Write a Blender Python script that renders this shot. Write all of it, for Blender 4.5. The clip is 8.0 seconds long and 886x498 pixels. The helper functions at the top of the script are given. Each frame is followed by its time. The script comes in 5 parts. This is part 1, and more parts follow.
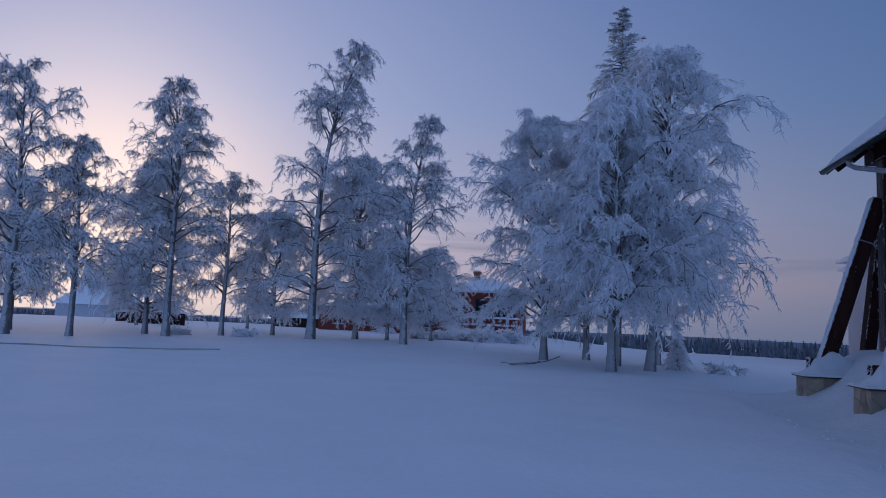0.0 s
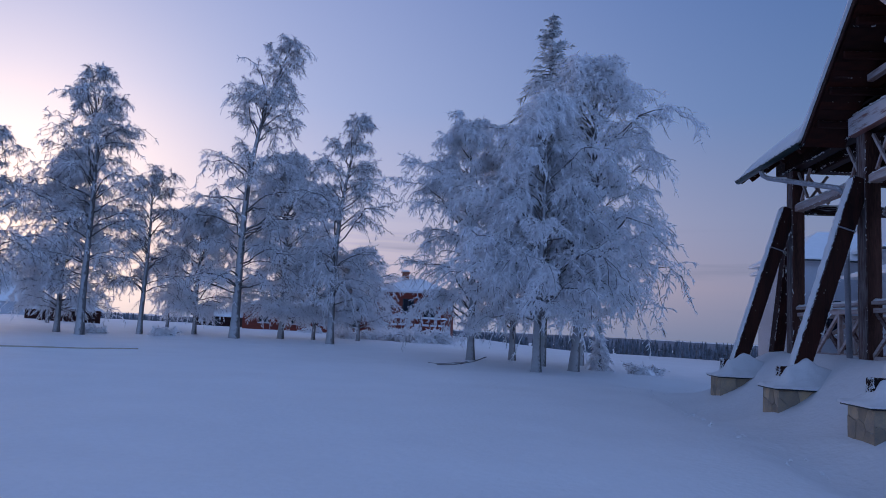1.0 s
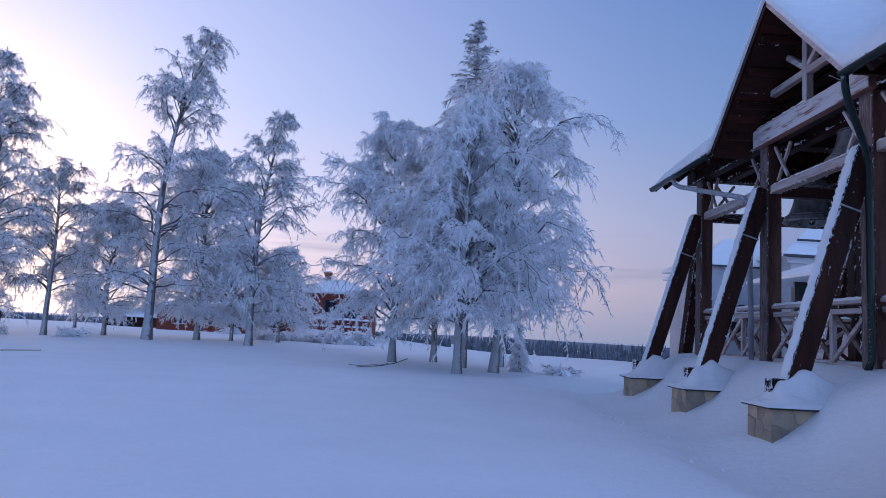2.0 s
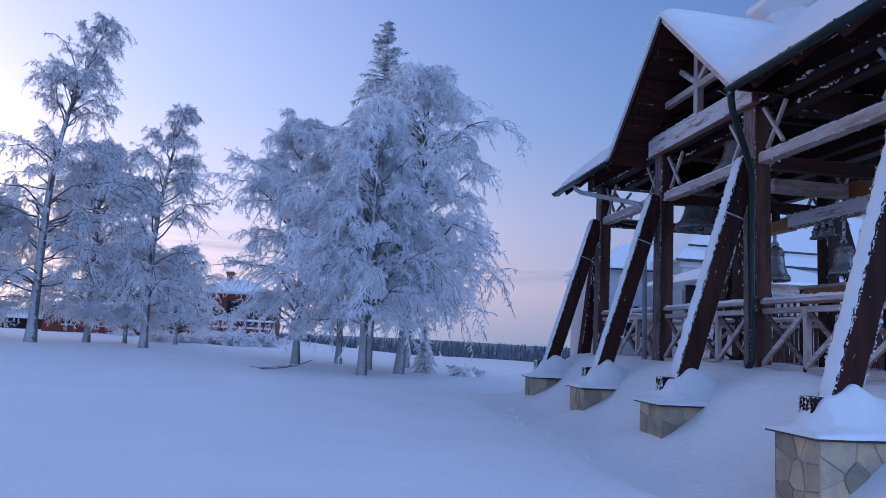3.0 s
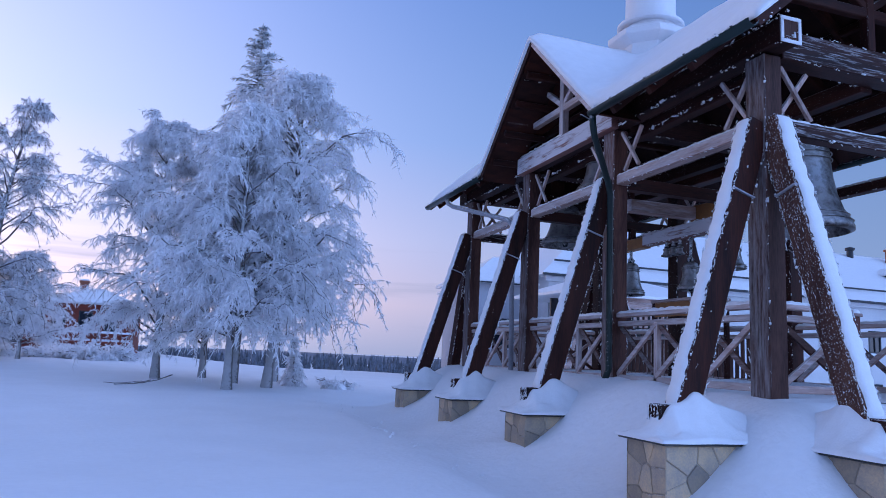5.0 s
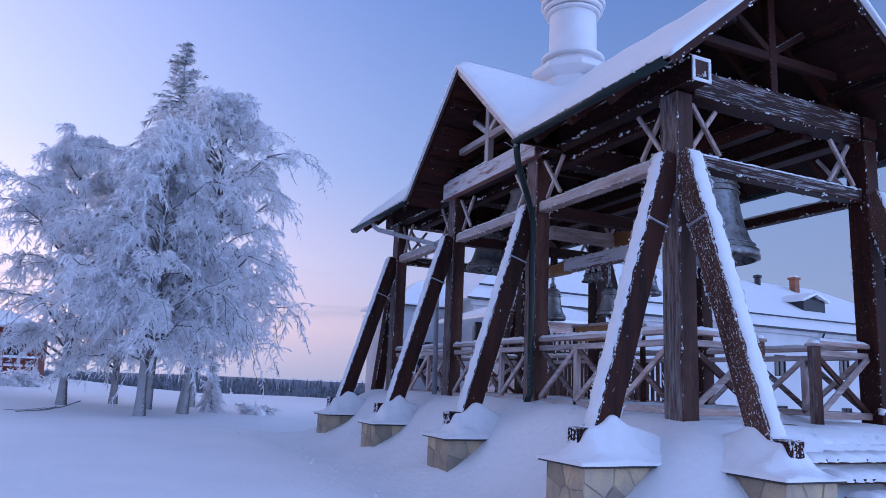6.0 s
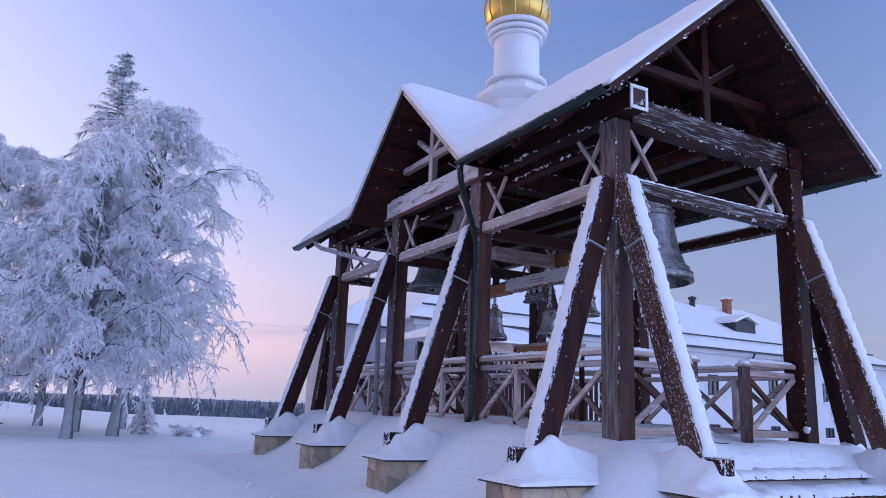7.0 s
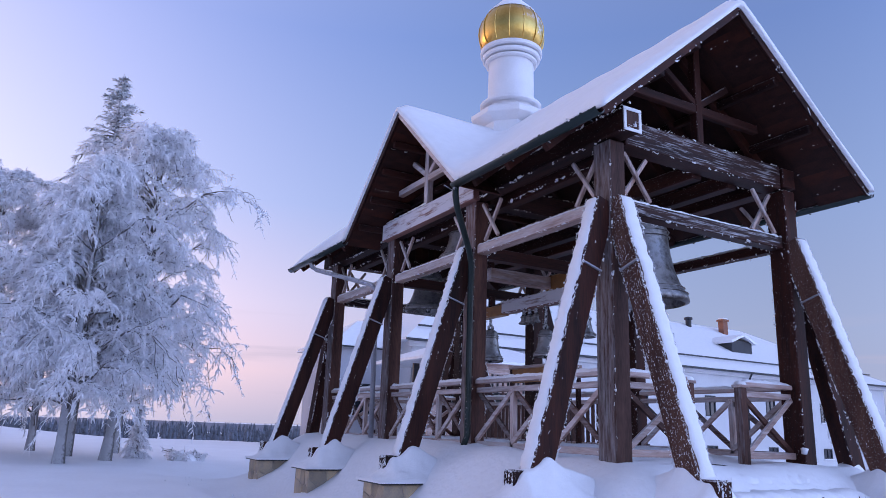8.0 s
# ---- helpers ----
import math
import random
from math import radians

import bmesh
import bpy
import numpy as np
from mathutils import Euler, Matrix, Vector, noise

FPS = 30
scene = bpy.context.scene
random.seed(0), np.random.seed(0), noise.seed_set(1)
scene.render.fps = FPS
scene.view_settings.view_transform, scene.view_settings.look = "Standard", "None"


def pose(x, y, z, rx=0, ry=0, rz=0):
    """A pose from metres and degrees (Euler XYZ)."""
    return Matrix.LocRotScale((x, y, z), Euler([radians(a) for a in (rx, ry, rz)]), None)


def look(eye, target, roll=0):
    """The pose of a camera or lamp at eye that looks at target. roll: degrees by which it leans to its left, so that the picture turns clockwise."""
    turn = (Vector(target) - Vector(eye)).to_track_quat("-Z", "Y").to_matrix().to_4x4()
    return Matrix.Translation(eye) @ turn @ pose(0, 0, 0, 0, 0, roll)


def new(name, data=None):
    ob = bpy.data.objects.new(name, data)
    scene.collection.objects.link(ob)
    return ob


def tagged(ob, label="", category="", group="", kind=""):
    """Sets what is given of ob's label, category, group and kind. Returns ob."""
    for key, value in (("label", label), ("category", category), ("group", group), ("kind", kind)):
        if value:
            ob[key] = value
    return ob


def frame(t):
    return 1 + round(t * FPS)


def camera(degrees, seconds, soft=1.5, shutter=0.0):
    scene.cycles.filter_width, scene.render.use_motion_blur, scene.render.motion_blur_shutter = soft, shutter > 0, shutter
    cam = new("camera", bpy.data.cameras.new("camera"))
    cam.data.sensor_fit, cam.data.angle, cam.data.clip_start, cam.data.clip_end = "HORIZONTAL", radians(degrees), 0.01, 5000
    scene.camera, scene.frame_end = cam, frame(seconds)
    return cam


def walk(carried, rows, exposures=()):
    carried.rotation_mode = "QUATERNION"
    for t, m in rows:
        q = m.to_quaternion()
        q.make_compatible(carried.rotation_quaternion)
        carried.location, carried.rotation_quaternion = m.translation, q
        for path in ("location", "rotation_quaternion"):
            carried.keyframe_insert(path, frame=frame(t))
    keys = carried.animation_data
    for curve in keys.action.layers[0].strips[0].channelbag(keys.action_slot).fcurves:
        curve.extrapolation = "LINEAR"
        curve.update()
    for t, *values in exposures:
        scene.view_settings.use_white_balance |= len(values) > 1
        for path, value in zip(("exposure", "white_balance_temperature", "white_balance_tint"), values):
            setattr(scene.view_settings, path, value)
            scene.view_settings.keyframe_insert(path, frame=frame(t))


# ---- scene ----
cam = camera(62.98, 8.0, soft=0.7)
PATH = [
    (0, (-6.193, -6.456, 0.296), (-6.546, -4.498, 0.502), 2.54),
    (0.5, (-6.206, -6.456, 0.308), (-6.444, -4.481, 0.516), 2.98),
    (1, (-6.226, -6.470, 0.306), (-6.383, -4.487, 0.521), 2.92),
    (1.5, (-6.199, -6.459, 0.313), (-6.266, -4.472, 0.536), 3.05),
    (3, (-6.137, -6.467, 0.321), (-5.833, -4.505, 0.567), 2.93),
    (3.5, (-6.127, -6.466, 0.329), (-5.725, -4.523, 0.581), 2.96),
    (4, (-6.122, -6.473, 0.338), (-5.641, -4.549, 0.602), 2.90),
    (4.5, (-6.104, -6.476, 0.330), (-5.547, -4.574, 0.601), 2.80),
    (6, (-6.094, -6.524, 0.341), (-5.276, -4.736, 0.707), 2.42),
    (6.5, (-6.094, -6.543, 0.345), (-5.184, -4.807, 0.741), 2.53),
    (7, (-6.091, -6.545, 0.348), (-5.141, -4.836, 0.772), 2.26),
    (7.5, (-6.091, -6.547, 0.348), (-5.122, -4.854, 0.791), 2.19),
    (8, (-6.094, -6.560, 0.353), (-5.143, -4.868, 0.834), 2.01),
]
walk(cam, [(t, look(eye, target, roll)) for t, eye, target, roll in PATH],
     [(0, -1.16, 6700, 11), (0.5, -1.0, 6700, 11), (1, -0.84, 6800, 12), (1.5, -0.5, 7250, 13), (3, -0.15, 6950, 13), (4.5, 0.02, 6850, 14), (6, 0.16, 7500, 21),
      (7, 0.31, 8600, 25), (8, 0.36, 8750, 25)])

# ---- world, sun ----
SUN_AZ = radians(-36.0)
world = bpy.data.worlds.new("winter_dusk_sky")
scene.world = world
world.use_nodes = True
wn, wl = world.node_tree.nodes, world.node_tree.links
for n in list(wn):
    wn.remove(n)


def wnode(kind, **inputs):
    n = wn.new(kind)
    for k, v in inputs.items():
        n.inputs[int(k[1:])].default_value = v
    return n


def wmath(op, a, b=None, c=None):
    n = wn.new("ShaderNodeMath")
    n.operation = op
    for i, v in enumerate((a, b, c)):
        if v is None:
            continue
        if isinstance(v, (int, float)):
            n.inputs[i].default_value = v
        else:
            wl.new(v, n.inputs[i])
    return n.outputs[0]


coord = wn.new("ShaderNodeTexCoord")
sep = wn.new("ShaderNodeSeparateXYZ")
wl.new(coord.outputs["Generated"], sep.inputs[0])
ramp = wn.new("ShaderNodeValToRGB")
SKY = [(0.0, (0.28, 0.35, 0.58)), (0.10, (0.33, 0.41, 0.70)), (0.16, (0.62, 0.57, 0.80)), (0.24, (0.52, 0.59, 0.95)), (0.36, (0.28, 0.47, 0.98)),
       (0.55, (0.17, 0.35, 0.90)), (1.0, (0.32, 0.44, 0.81))]
while len(ramp.color_ramp.elements) < len(SKY):
    ramp.color_ramp.elements.new(0.5)
for e, (p, c) in zip(ramp.color_ramp.elements, SKY):
    e.position, e.color = p, (*c, 1)
wl.new(wmath("MULTIPLY_ADD", sep.outputs[2], 0.9, 0.1), ramp.inputs[0])
ramp_far = wn.new("ShaderNodeValToRGB")
AWAY = [(0.0, (0.27, 0.37, 0.64)), (0.10, (0.34, 0.47, 0.80)), (0.15, (0.37, 0.54, 0.94)), (0.22, (0.34, 0.55, 1.02)), (0.36, (0.25, 0.48, 1.02)), (0.55, (0.15, 0.35, 0.92)), (1.0, (0.32, 0.44, 0.81))]
while len(ramp_far.color_ramp.elements) < len(AWAY):
    ramp_far.color_ramp.elements.new(0.5)
for e, (p, c) in zip(ramp_far.color_ramp.elements, AWAY):
    e.position, e.color = p, (*c, 1)
wl.new(wmath("MULTIPLY_ADD", sep.outputs[2], 0.9, 0.1), ramp_far.inputs[0])
# brighter towards the low sun; added unseen brightness opposite it lights snow and trees
flat = wmath("ADD", wmath("MULTIPLY", sep.outputs[0], math.sin(SUN_AZ)), wmath("MULTIPLY", sep.outputs[1], math.cos(SUN_AZ)))
behind = wmath("MINIMUM", flat, 0.0)
gain = wmath("ADD", wmath("MULTIPLY_ADD", wmath("MULTIPLY", flat, flat), 0.55, 0.62), wmath("ADD", wmath("MULTIPLY", wmath("MAXIMUM", flat, 0.0), 0.12), wmath("MULTIPLY", wmath("MULTIPLY", behind, behind), 2.5)))
scale_sky = wn.new("ShaderNodeVectorMath")
scale_sky.operation = "SCALE"
toward = wn.new("ShaderNodeMapRange")
toward.interpolation_type = "SMOOTHSTEP"
toward.inputs[1].default_value, toward.inputs[2].default_value = 0.22, 0.78
wl.new(flat, toward.inputs[0])
two = wn.new("ShaderNodeMix")
two.data_type = "RGBA"
wl.new(toward.outputs[0], two.inputs[0])
wl.new(ramp_far.outputs[0], two.inputs[6])
wl.new(ramp.outputs[0], two.inputs[7])
wl.new(two.outputs[2], scale_sky.inputs[0])
wl.new(gain, scale_sky.inputs["Scale"])
# pale wash and warm glow round the sun below the trees
dot3 = wmath("ADD", flat, wmath("MULTIPLY", sep.outputs[2], 0.10))
wash = wmath("POWER", wmath("MAXIMUM", dot3, 0.0), 5.5)
glow = wmath("POWER", wmath("MAXIMUM", dot3, 0.0), 45.0)


def tinted(colour, strength):
    v = wn.new("ShaderNodeVectorMath")
    v.operation = "SCALE"
    v.inputs[0].default_value = colour
    wl.new(strength, v.inputs["Scale"])
    return v.outputs[0]


def wadd(a, b):
    v = wn.new("ShaderNodeVectorMath")
    wl.new(a, v.inputs[0])
    wl.new(b, v.inputs[1])
    return v.outputs[0]


sky_sum = wadd(wadd(scale_sky.outputs[0], tinted((0.50, 0.40, 0.29), wash)), tinted((1.25, 0.80, 0.36), glow))
# thin grey streaks low over the horizon
smap = wn.new("ShaderNodeMapping")
smap.inputs["Scale"].default_value = (2.2, 2.2, 34.0)
wl.new(coord.outputs["Generated"], smap.inputs[0])
streak = wn.new("ShaderNodeTexNoise")
streak.inputs["Scale"].default_value, streak.inputs["Detail"].default_value = 1.6, 4.0
wl.new(smap.outputs[0], streak.inputs[0])
low = wmath("MULTIPLY", wmath("SUBTRACT", 1.0, wmath("MULTIPLY", wmath("ABSOLUTE", wmath("SUBTRACT", sep.outputs[2], 0.07)), 11.0)), 1.0)
mask = wmath("MULTIPLY", wmath("MAXIMUM", low, 0.0), wmath("MULTIPLY", wmath("MAXIMUM", wmath("SUBTRACT", streak.outputs[0], 0.53), 0.0), 4.0))
cloudy = wn.new("ShaderNodeMix")
cloudy.data_type = "RGBA"
wl.new(wmath("MINIMUM", mask, 0.45), cloudy.inputs[0])
wl.new(sky_sum, cloudy.inputs[6])
cloudy.inputs[7].default_value = (0.33, 0.39, 0.62, 1)
back = wn.new("ShaderNodeBackground")
back.inputs[1].default_value = 1.0
wl.new(cloudy.outputs[2], back.inputs[0])
wout = wn.new("ShaderNodeOutputWorld")
wl.new(back.outputs[0], wout.inputs[0])

sun = new("sun", bpy.data.lights.new("sun", "SUN"))
sun.data.energy, sun.data.angle, sun.data.color = 0.3, radians(12), (1.0, 0.72, 0.5)
sun.matrix_world = look((0, 0, 30), (-20 * math.sin(SUN_AZ), -20 * math.cos(SUN_AZ), 30 - 2.2))


# ---- materials ----
def material(name, base, rough=0.7, metal=0.0, var=0.25, scale=3.0, fine=40.0, bump=0.2, dist=0.01, second=None, stretch=(1, 1, 1), frost=0.0, frost_dir=(0, 0, 1), frost_lo=0.3,
             frost_scale=9.0, frost_soft=0.35, island=False, random_tint=0.0, thin=0.0, frost_grain=False, spec=0.5):
    """A surface with coarse and fine variation; frost: white rime on faces that turn to frost_dir, broken up by noise."""
    m = bpy.data.materials.new(name)
    m.use_nodes = True
    t = m.node_tree
    ns, ls = t.nodes, t.links
    bs = ns["Principled BSDF"]
    bs.inputs["Roughness"].default_value, bs.inputs["Metallic"].default_value, bs.inputs["Specular IOR Level"].default_value = rough, metal, spec
    tc = ns.new("ShaderNodeTexCoord")
    mp = ns.new("ShaderNodeMapping")
    mp.inputs["Scale"].default_value = stretch
    ls.new(tc.outputs["Object"], mp.inputs[0])
    coarse, grain = ns.new("ShaderNodeTexNoise"), ns.new("ShaderNodeTexNoise")
    coarse.inputs["Scale"].default_value, coarse.inputs["Detail"].default_value = scale, 5
    grain.inputs["Scale"].default_value, grain.inputs["Detail"].default_value = fine, 4
    for n in (coarse, grain):
        ls.new(mp.outputs[0], n.inputs[0])

    def mth(op, a, b):
        n = ns.new("ShaderNodeMath")
        n.operation = op
        for i, v in enumerate((a, b)):
            if isinstance(v, (int, float)):
                n.inputs[i].default_value = v
            else:
                ls.new(v, n.inputs[i])
        return n.outputs[0]

    def mix(f, a, b):
        n = ns.new("ShaderNodeMix")
        n.data_type = "RGBA"
        for i, v in ((0, f), (6, a), (7, b)):
            if isinstance(v, (int, float)):
                n.inputs[i].default_value = v
            elif isinstance(v, tuple):
                n.inputs[i].default_value = (*v, 1)
            else:
                ls.new(v, n.inputs[i])
        return n.outputs[2]

    other = second or tuple(c * (1 - var) for c in base)
    both = mth("ADD", mth("MULTIPLY", coarse.outputs[0], 0.65), mth("MULTIPLY", grain.outputs[0], 0.35))
    cr = ns.new("ShaderNodeMapRange")
    cr.inputs[1].default_value, cr.inputs[2].default_value = 0.36, 0.64
    ls.new(both, cr.inputs[0])
    col = mix(cr.outputs[0], base, other)
    if island or random_tint:
        if island:
            g = ns.new("ShaderNodeNewGeometry")
            rnd = g.outputs["Random Per Island"]
        else:
            g = ns.new("ShaderNodeObjectInfo")
            rnd = g.outputs["Random"]
        hsv = ns.new("ShaderNodeHueSaturation")
        ls.new(col, hsv.inputs["Color"])
        ls.new(mth("ADD", mth("MULTIPLY", rnd, 2 * random_tint), 1 - random_tint), hsv.inputs["Value"])
        ls.new(mth("ADD", mth("MULTIPLY", rnd, 0.5 * random_tint), 1 - 0.25 * random_tint), hsv.inputs["Saturation"])
        col = hsv.outputs[0]
    if frost:
        g2 = ns.new("ShaderNodeNewGeometry")
        d = ns.new("ShaderNodeVectorMath")
        d.operation = "DOT_PRODUCT"
        d.inputs[1].default_value = tuple(Vector(frost_dir).normalized())
        ls.new(g2.outputs["Normal"], d.inputs[0])
        fn = ns.new("ShaderNodeTexNoise")
        fn.inputs["Scale"].default_value, fn.inputs["Detail"].default_value, fn.inputs["Roughness"].default_value = frost_scale, 7, 0.7
        ls.new(mp.outputs[0] if frost_grain else tc.outputs["Object"], fn.inputs[0])
        amount = mth("ADD", d.outputs["Value"], mth("MULTIPLY", mth("SUBTRACT", fn.outputs[0], 0.5), 2.6))
        fr = ns.new("ShaderNodeMapRange")
        fr.inputs[1].default_value, fr.inputs[2].default_value, fr.inputs[4].default_value = frost_lo, frost_lo + frost_soft, frost
        ls.new(amount, fr.inputs[0])
        col = mix(fr.outputs[0], col, (0.80, 0.81, 0.84))
        ls.new(mth("ADD", mth("MULTIPLY", fr.outputs[0], 0.3), rough * 0.8), bs.inputs["Roughness"])
    ls.new(col, bs.inputs["Base Color"])
    if bump:
        b = ns.new("ShaderNodeBump")
        b.inputs["Strength"].default_value, b.inputs["Distance"].default_value = bump, dist
        ls.new(both, b.inputs["Height"])
        ls.new(b.outputs[0], bs.inputs["Normal"])
    if thin:
        # light passes through the loose ice needles
        tl = ns.new("ShaderNodeBsdfTranslucent")
        ls.new(col, tl.inputs["Color"])
        mx = ns.new("ShaderNodeMixShader")
        mx.inputs[0].default_value = thin
        ls.new(bs.outputs[0], mx.inputs[1])
        ls.new(tl.outputs[0], mx.inputs[2])
        ls.new(mx.outputs[0], ns["Material Output"].inputs[0])
    return m


SNOW = material("snow", (0.86, 0.87, 0.89), 0.65, var=0.06, scale=0.7, fine=11, bump=0.5, dist=0.09)
SNOW_FINE = material("packed_snow", (0.86, 0.87, 0.89), 0.65, var=0.06, scale=5, fine=45, bump=0.5, dist=0.02)
FROST = material("hoar_frost", (0.95, 0.95, 0.97), 0.75, var=0.10, scale=1.2, fine=30, bump=0.0, island=True, random_tint=0.08, thin=0.5)
FROST_DULL = material("frosted_twigs", (0.94, 0.94, 0.96), 0.8, second=(0.80, 0.78, 0.80), scale=1.0, fine=20, bump=0.0, island=True, random_tint=0.12, thin=0.5)
BARK = material("birch_bark", (0.16, 0.13, 0.125), 0.9, second=(0.05, 0.042, 0.042), scale=2.5, fine=25, bump=0.5, stretch=(1, 1, 0.6), frost=0.75, frost_dir=(-0.2, -0.3, 0.8), frost_lo=0.6)
TRUNK = material("frosted_bark", (0.20, 0.18, 0.18), 0.9, second=(0.05, 0.045, 0.045), scale=2.0, fine=18, bump=0.6, dist=0.03, frost=0.4, frost_dir=(-0.3, -0.8, 0.1), frost_lo=0.35, frost_scale=5)
NEEDLE = material("frosted_needles", (0.88, 0.89, 0.92), 0.85, second=(0.55, 0.57, 0.58), scale=1.3, fine=14, bump=0.0, island=True, random_tint=0.2, thin=0.4)
GREEN_NEEDLE = material("bare_needles", (0.05, 0.065, 0.055), 0.85, second=(0.12, 0.13, 0.13), scale=1.3, fine=14, bump=0.0, island=True, random_tint=0.3, thin=0.2)
FAR_NEEDLE = material("dark_forest", (0.055, 0.065, 0.075), 0.9, second=(0.14, 0.16, 0.20), scale=0.15, fine=2.0, bump=0.0, island=True, random_tint=0.4)
GRAIN = {"z": (1, 1, 0.12), "y": (1, 0.12, 1), "x": (0.12, 1, 1)}
WOODS = {a: material("dark_stained_timber_" + a, (0.062, 0.019, 0.0135), 0.75, second=(0.018, 0.008, 0.0075), scale=5, fine=60, bump=0.5, dist=0.008, stretch=s, frost=0.8, frost_dir=(-0.55, -0.35, 0.75),
                     frost_lo=0.85, frost_scale=34, random_tint=0.2, spec=0.12) for a, s in GRAIN.items()}
RIMED = {a: material("rimed_timber_" + a, (0.14, 0.060, 0.045), 0.75, second=(0.042, 0.017, 0.014), scale=5, fine=60, bump=0.6, dist=0.008, stretch=s, frost=0.34, frost_dir=(-0.9, -0.1, 0.4), frost_grain=True,
                     frost_lo=0.55, frost_scale=22, frost_soft=1.0, random_tint=0.2, spec=0.12) for a, s in GRAIN.items()}
WOOD, WOOD_RIMED = WOODS["z"], RIMED["z"]
WEATHERED = material("brown_weathered_timber", (0.15, 0.066, 0.046), 0.75, second=(0.06, 0.024, 0.018), scale=5, fine=60, bump=0.6, dist=0.008, stretch=GRAIN["z"], frost=0.7, frost_dir=(-0.5, -0.3, 0.5), frost_lo=0.85, frost_scale=42, frost_soft=0.25, spec=0.12)
PALES = {a: material("frosted_boards_" + a, (0.50, 0.33, 0.28), 0.75, second=(0.20, 0.10, 0.08), scale=6, fine=50, bump=0.6, dist=0.006, stretch=st, frost=0.62, frost_dir=(-0.7, -0.2, 0.6), frost_lo=0.15, frost_scale=13, frost_soft=1.1, frost_grain=True, random_tint=0.2) for a, st in GRAIN.items()}
PALE_WOOD = PALES["z"]
STREAKED = material("frost_streaked_timber", (0.060, 0.020, 0.015), 0.65, second=(0.020, 0.008, 0.007), scale=5, fine=60, bump=0.6, dist=0.008, stretch=(0.10, 1, 1.6), frost=0.75, frost_dir=(-0.1, -1, 0.25), frost_lo=1.0, frost_scale=24, frost_soft=0.6, frost_grain=True, spec=0.12)
SOFFIT = material("red_brown_boards", (0.070, 0.021, 0.014), 0.6, second=(0.032, 0.012, 0.010), scale=4, fine=40, bump=0.4, random_tint=0.3, spec=0.12)
PINK = material("pinkish_sawn_timber", (0.30, 0.12, 0.095), 0.7, second=(0.13, 0.045, 0.035), scale=5, fine=50, bump=0.5, stretch=GRAIN["y"], frost=0.7, frost_dir=(-0.7, -0.1, 0.6), frost_lo=0.35, frost_scale=12, frost_grain=True)
CUT = material("orange_cut_timber", (0.42, 0.17, 0.05), 0.6, second=(0.28, 0.11, 0.04), scale=6, fine=50, bump=0.3, frost=0.5, frost_lo=0.5)
GREEN = material("dark_green_metal", (0.006, 0.020, 0.018), 0.4, metal=0.3, var=0.3, frost=0.6, frost_dir=(-0.4, -0.3, 0.9), frost_lo=0.75, frost_scale=20)
PIPE = material("frosted_pipe", (0.38, 0.38, 0.42), 0.5, metal=0.2, var=0.3, frost=0.8, frost_lo=0.3, frost_scale=16)
IRON = material("black_iron", (0.02, 0.02, 0.022), 0.6, metal=0.6, frost=0.8, frost_dir=(-0.5, -0.5, 0.4), frost_lo=0.45, frost_scale=22)
BRONZE = material("dark_bronze", (0.10, 0.072, 0.058), 0.5, metal=0.7, second=(0.05, 0.042, 0.04), scale=5, fine=30, bump=0.15, frost=0.42, frost_dir=(-0.7, -0.6, 0.4), frost_lo=0.15, frost_soft=0.8, frost_scale=8)
STONE = material("tan_stone", (0.56, 0.40, 0.25), 0.85, second=(0.33, 0.27, 0.22), scale=4, fine=45, bump=0.8, dist=0.02, random_tint=0.35, frost=0.5, frost_lo=0.85)
MORTAR = material("pale_mortar_and_track_strip", (0.43, 0.36, 0.29), 0.95, var=0.3, scale=12, fine=60, bump=0.5)
SLAB = material("dark_flashing", (0.05, 0.048, 0.05), 0.5, metal=0.4, frost=0.5, frost_lo=0.6)
WHITE = material("white_painted_metal", (0.80, 0.79, 0.80), 0.5, var=0.08, scale=2, fine=30, bump=0.1, frost=0.3, frost_lo=0.6)
GOLD = material("gold_leaf", (0.72, 0.45, 0.14), 0.36, metal=1.0, second=(0.60, 0.34, 0.09), scale=3, fine=20, bump=0.1, frost=0.85, frost_dir=(0.6, -0.2, 0.6), frost_lo=0.45, frost_scale=6)
PLASTER = material("white_plaster", (0.66, 0.655, 0.67), 0.9, var=0.12, scale=0.5, fine=9, bump=0.3)
PLASTER_GREY = material("grey_plaster", (0.50, 0.50, 0.54), 0.9, var=0.15, scale=0.5, fine=9, bump=0.3)
RED_WALL = material("red_painted_brick", (0.27, 0.050, 0.028), 0.85, second=(0.17, 0.036, 0.024), scale=1.2, fine=14, bump=0.4, stretch=(1, 1, 5))
BRICK = material("orange_brick", (0.34, 0.11, 0.055), 0.85, second=(0.22, 0.075, 0.045), scale=3, fine=20, bump=0.4, stretch=(1, 1, 4), frost=0.4, frost_lo=0.5)
# dark trim colour, also used for the painted room shade
DARK = material("dark_trim_and_room_shade", (0.03, 0.032, 0.04), 0.6, var=0.4)
glass = bpy.data.materials.new("window_glass")
glass.use_nodes = True
gb = glass.node_tree.nodes["Principled BSDF"]
gb.inputs["Base Color"].default_value = (0.02, 0.025, 0.035, 1)
gb.inputs["Roughness"].default_value = 0.08
GLASS = glass


# ---- building helpers ----
def thing(name, at=(0, 0, 0), label="", category="", group="", kind=""):
    ob = new(name)
    ob.empty_display_size = 0.2
    ob.location = at
    return tagged(ob, label, category, group, kind)


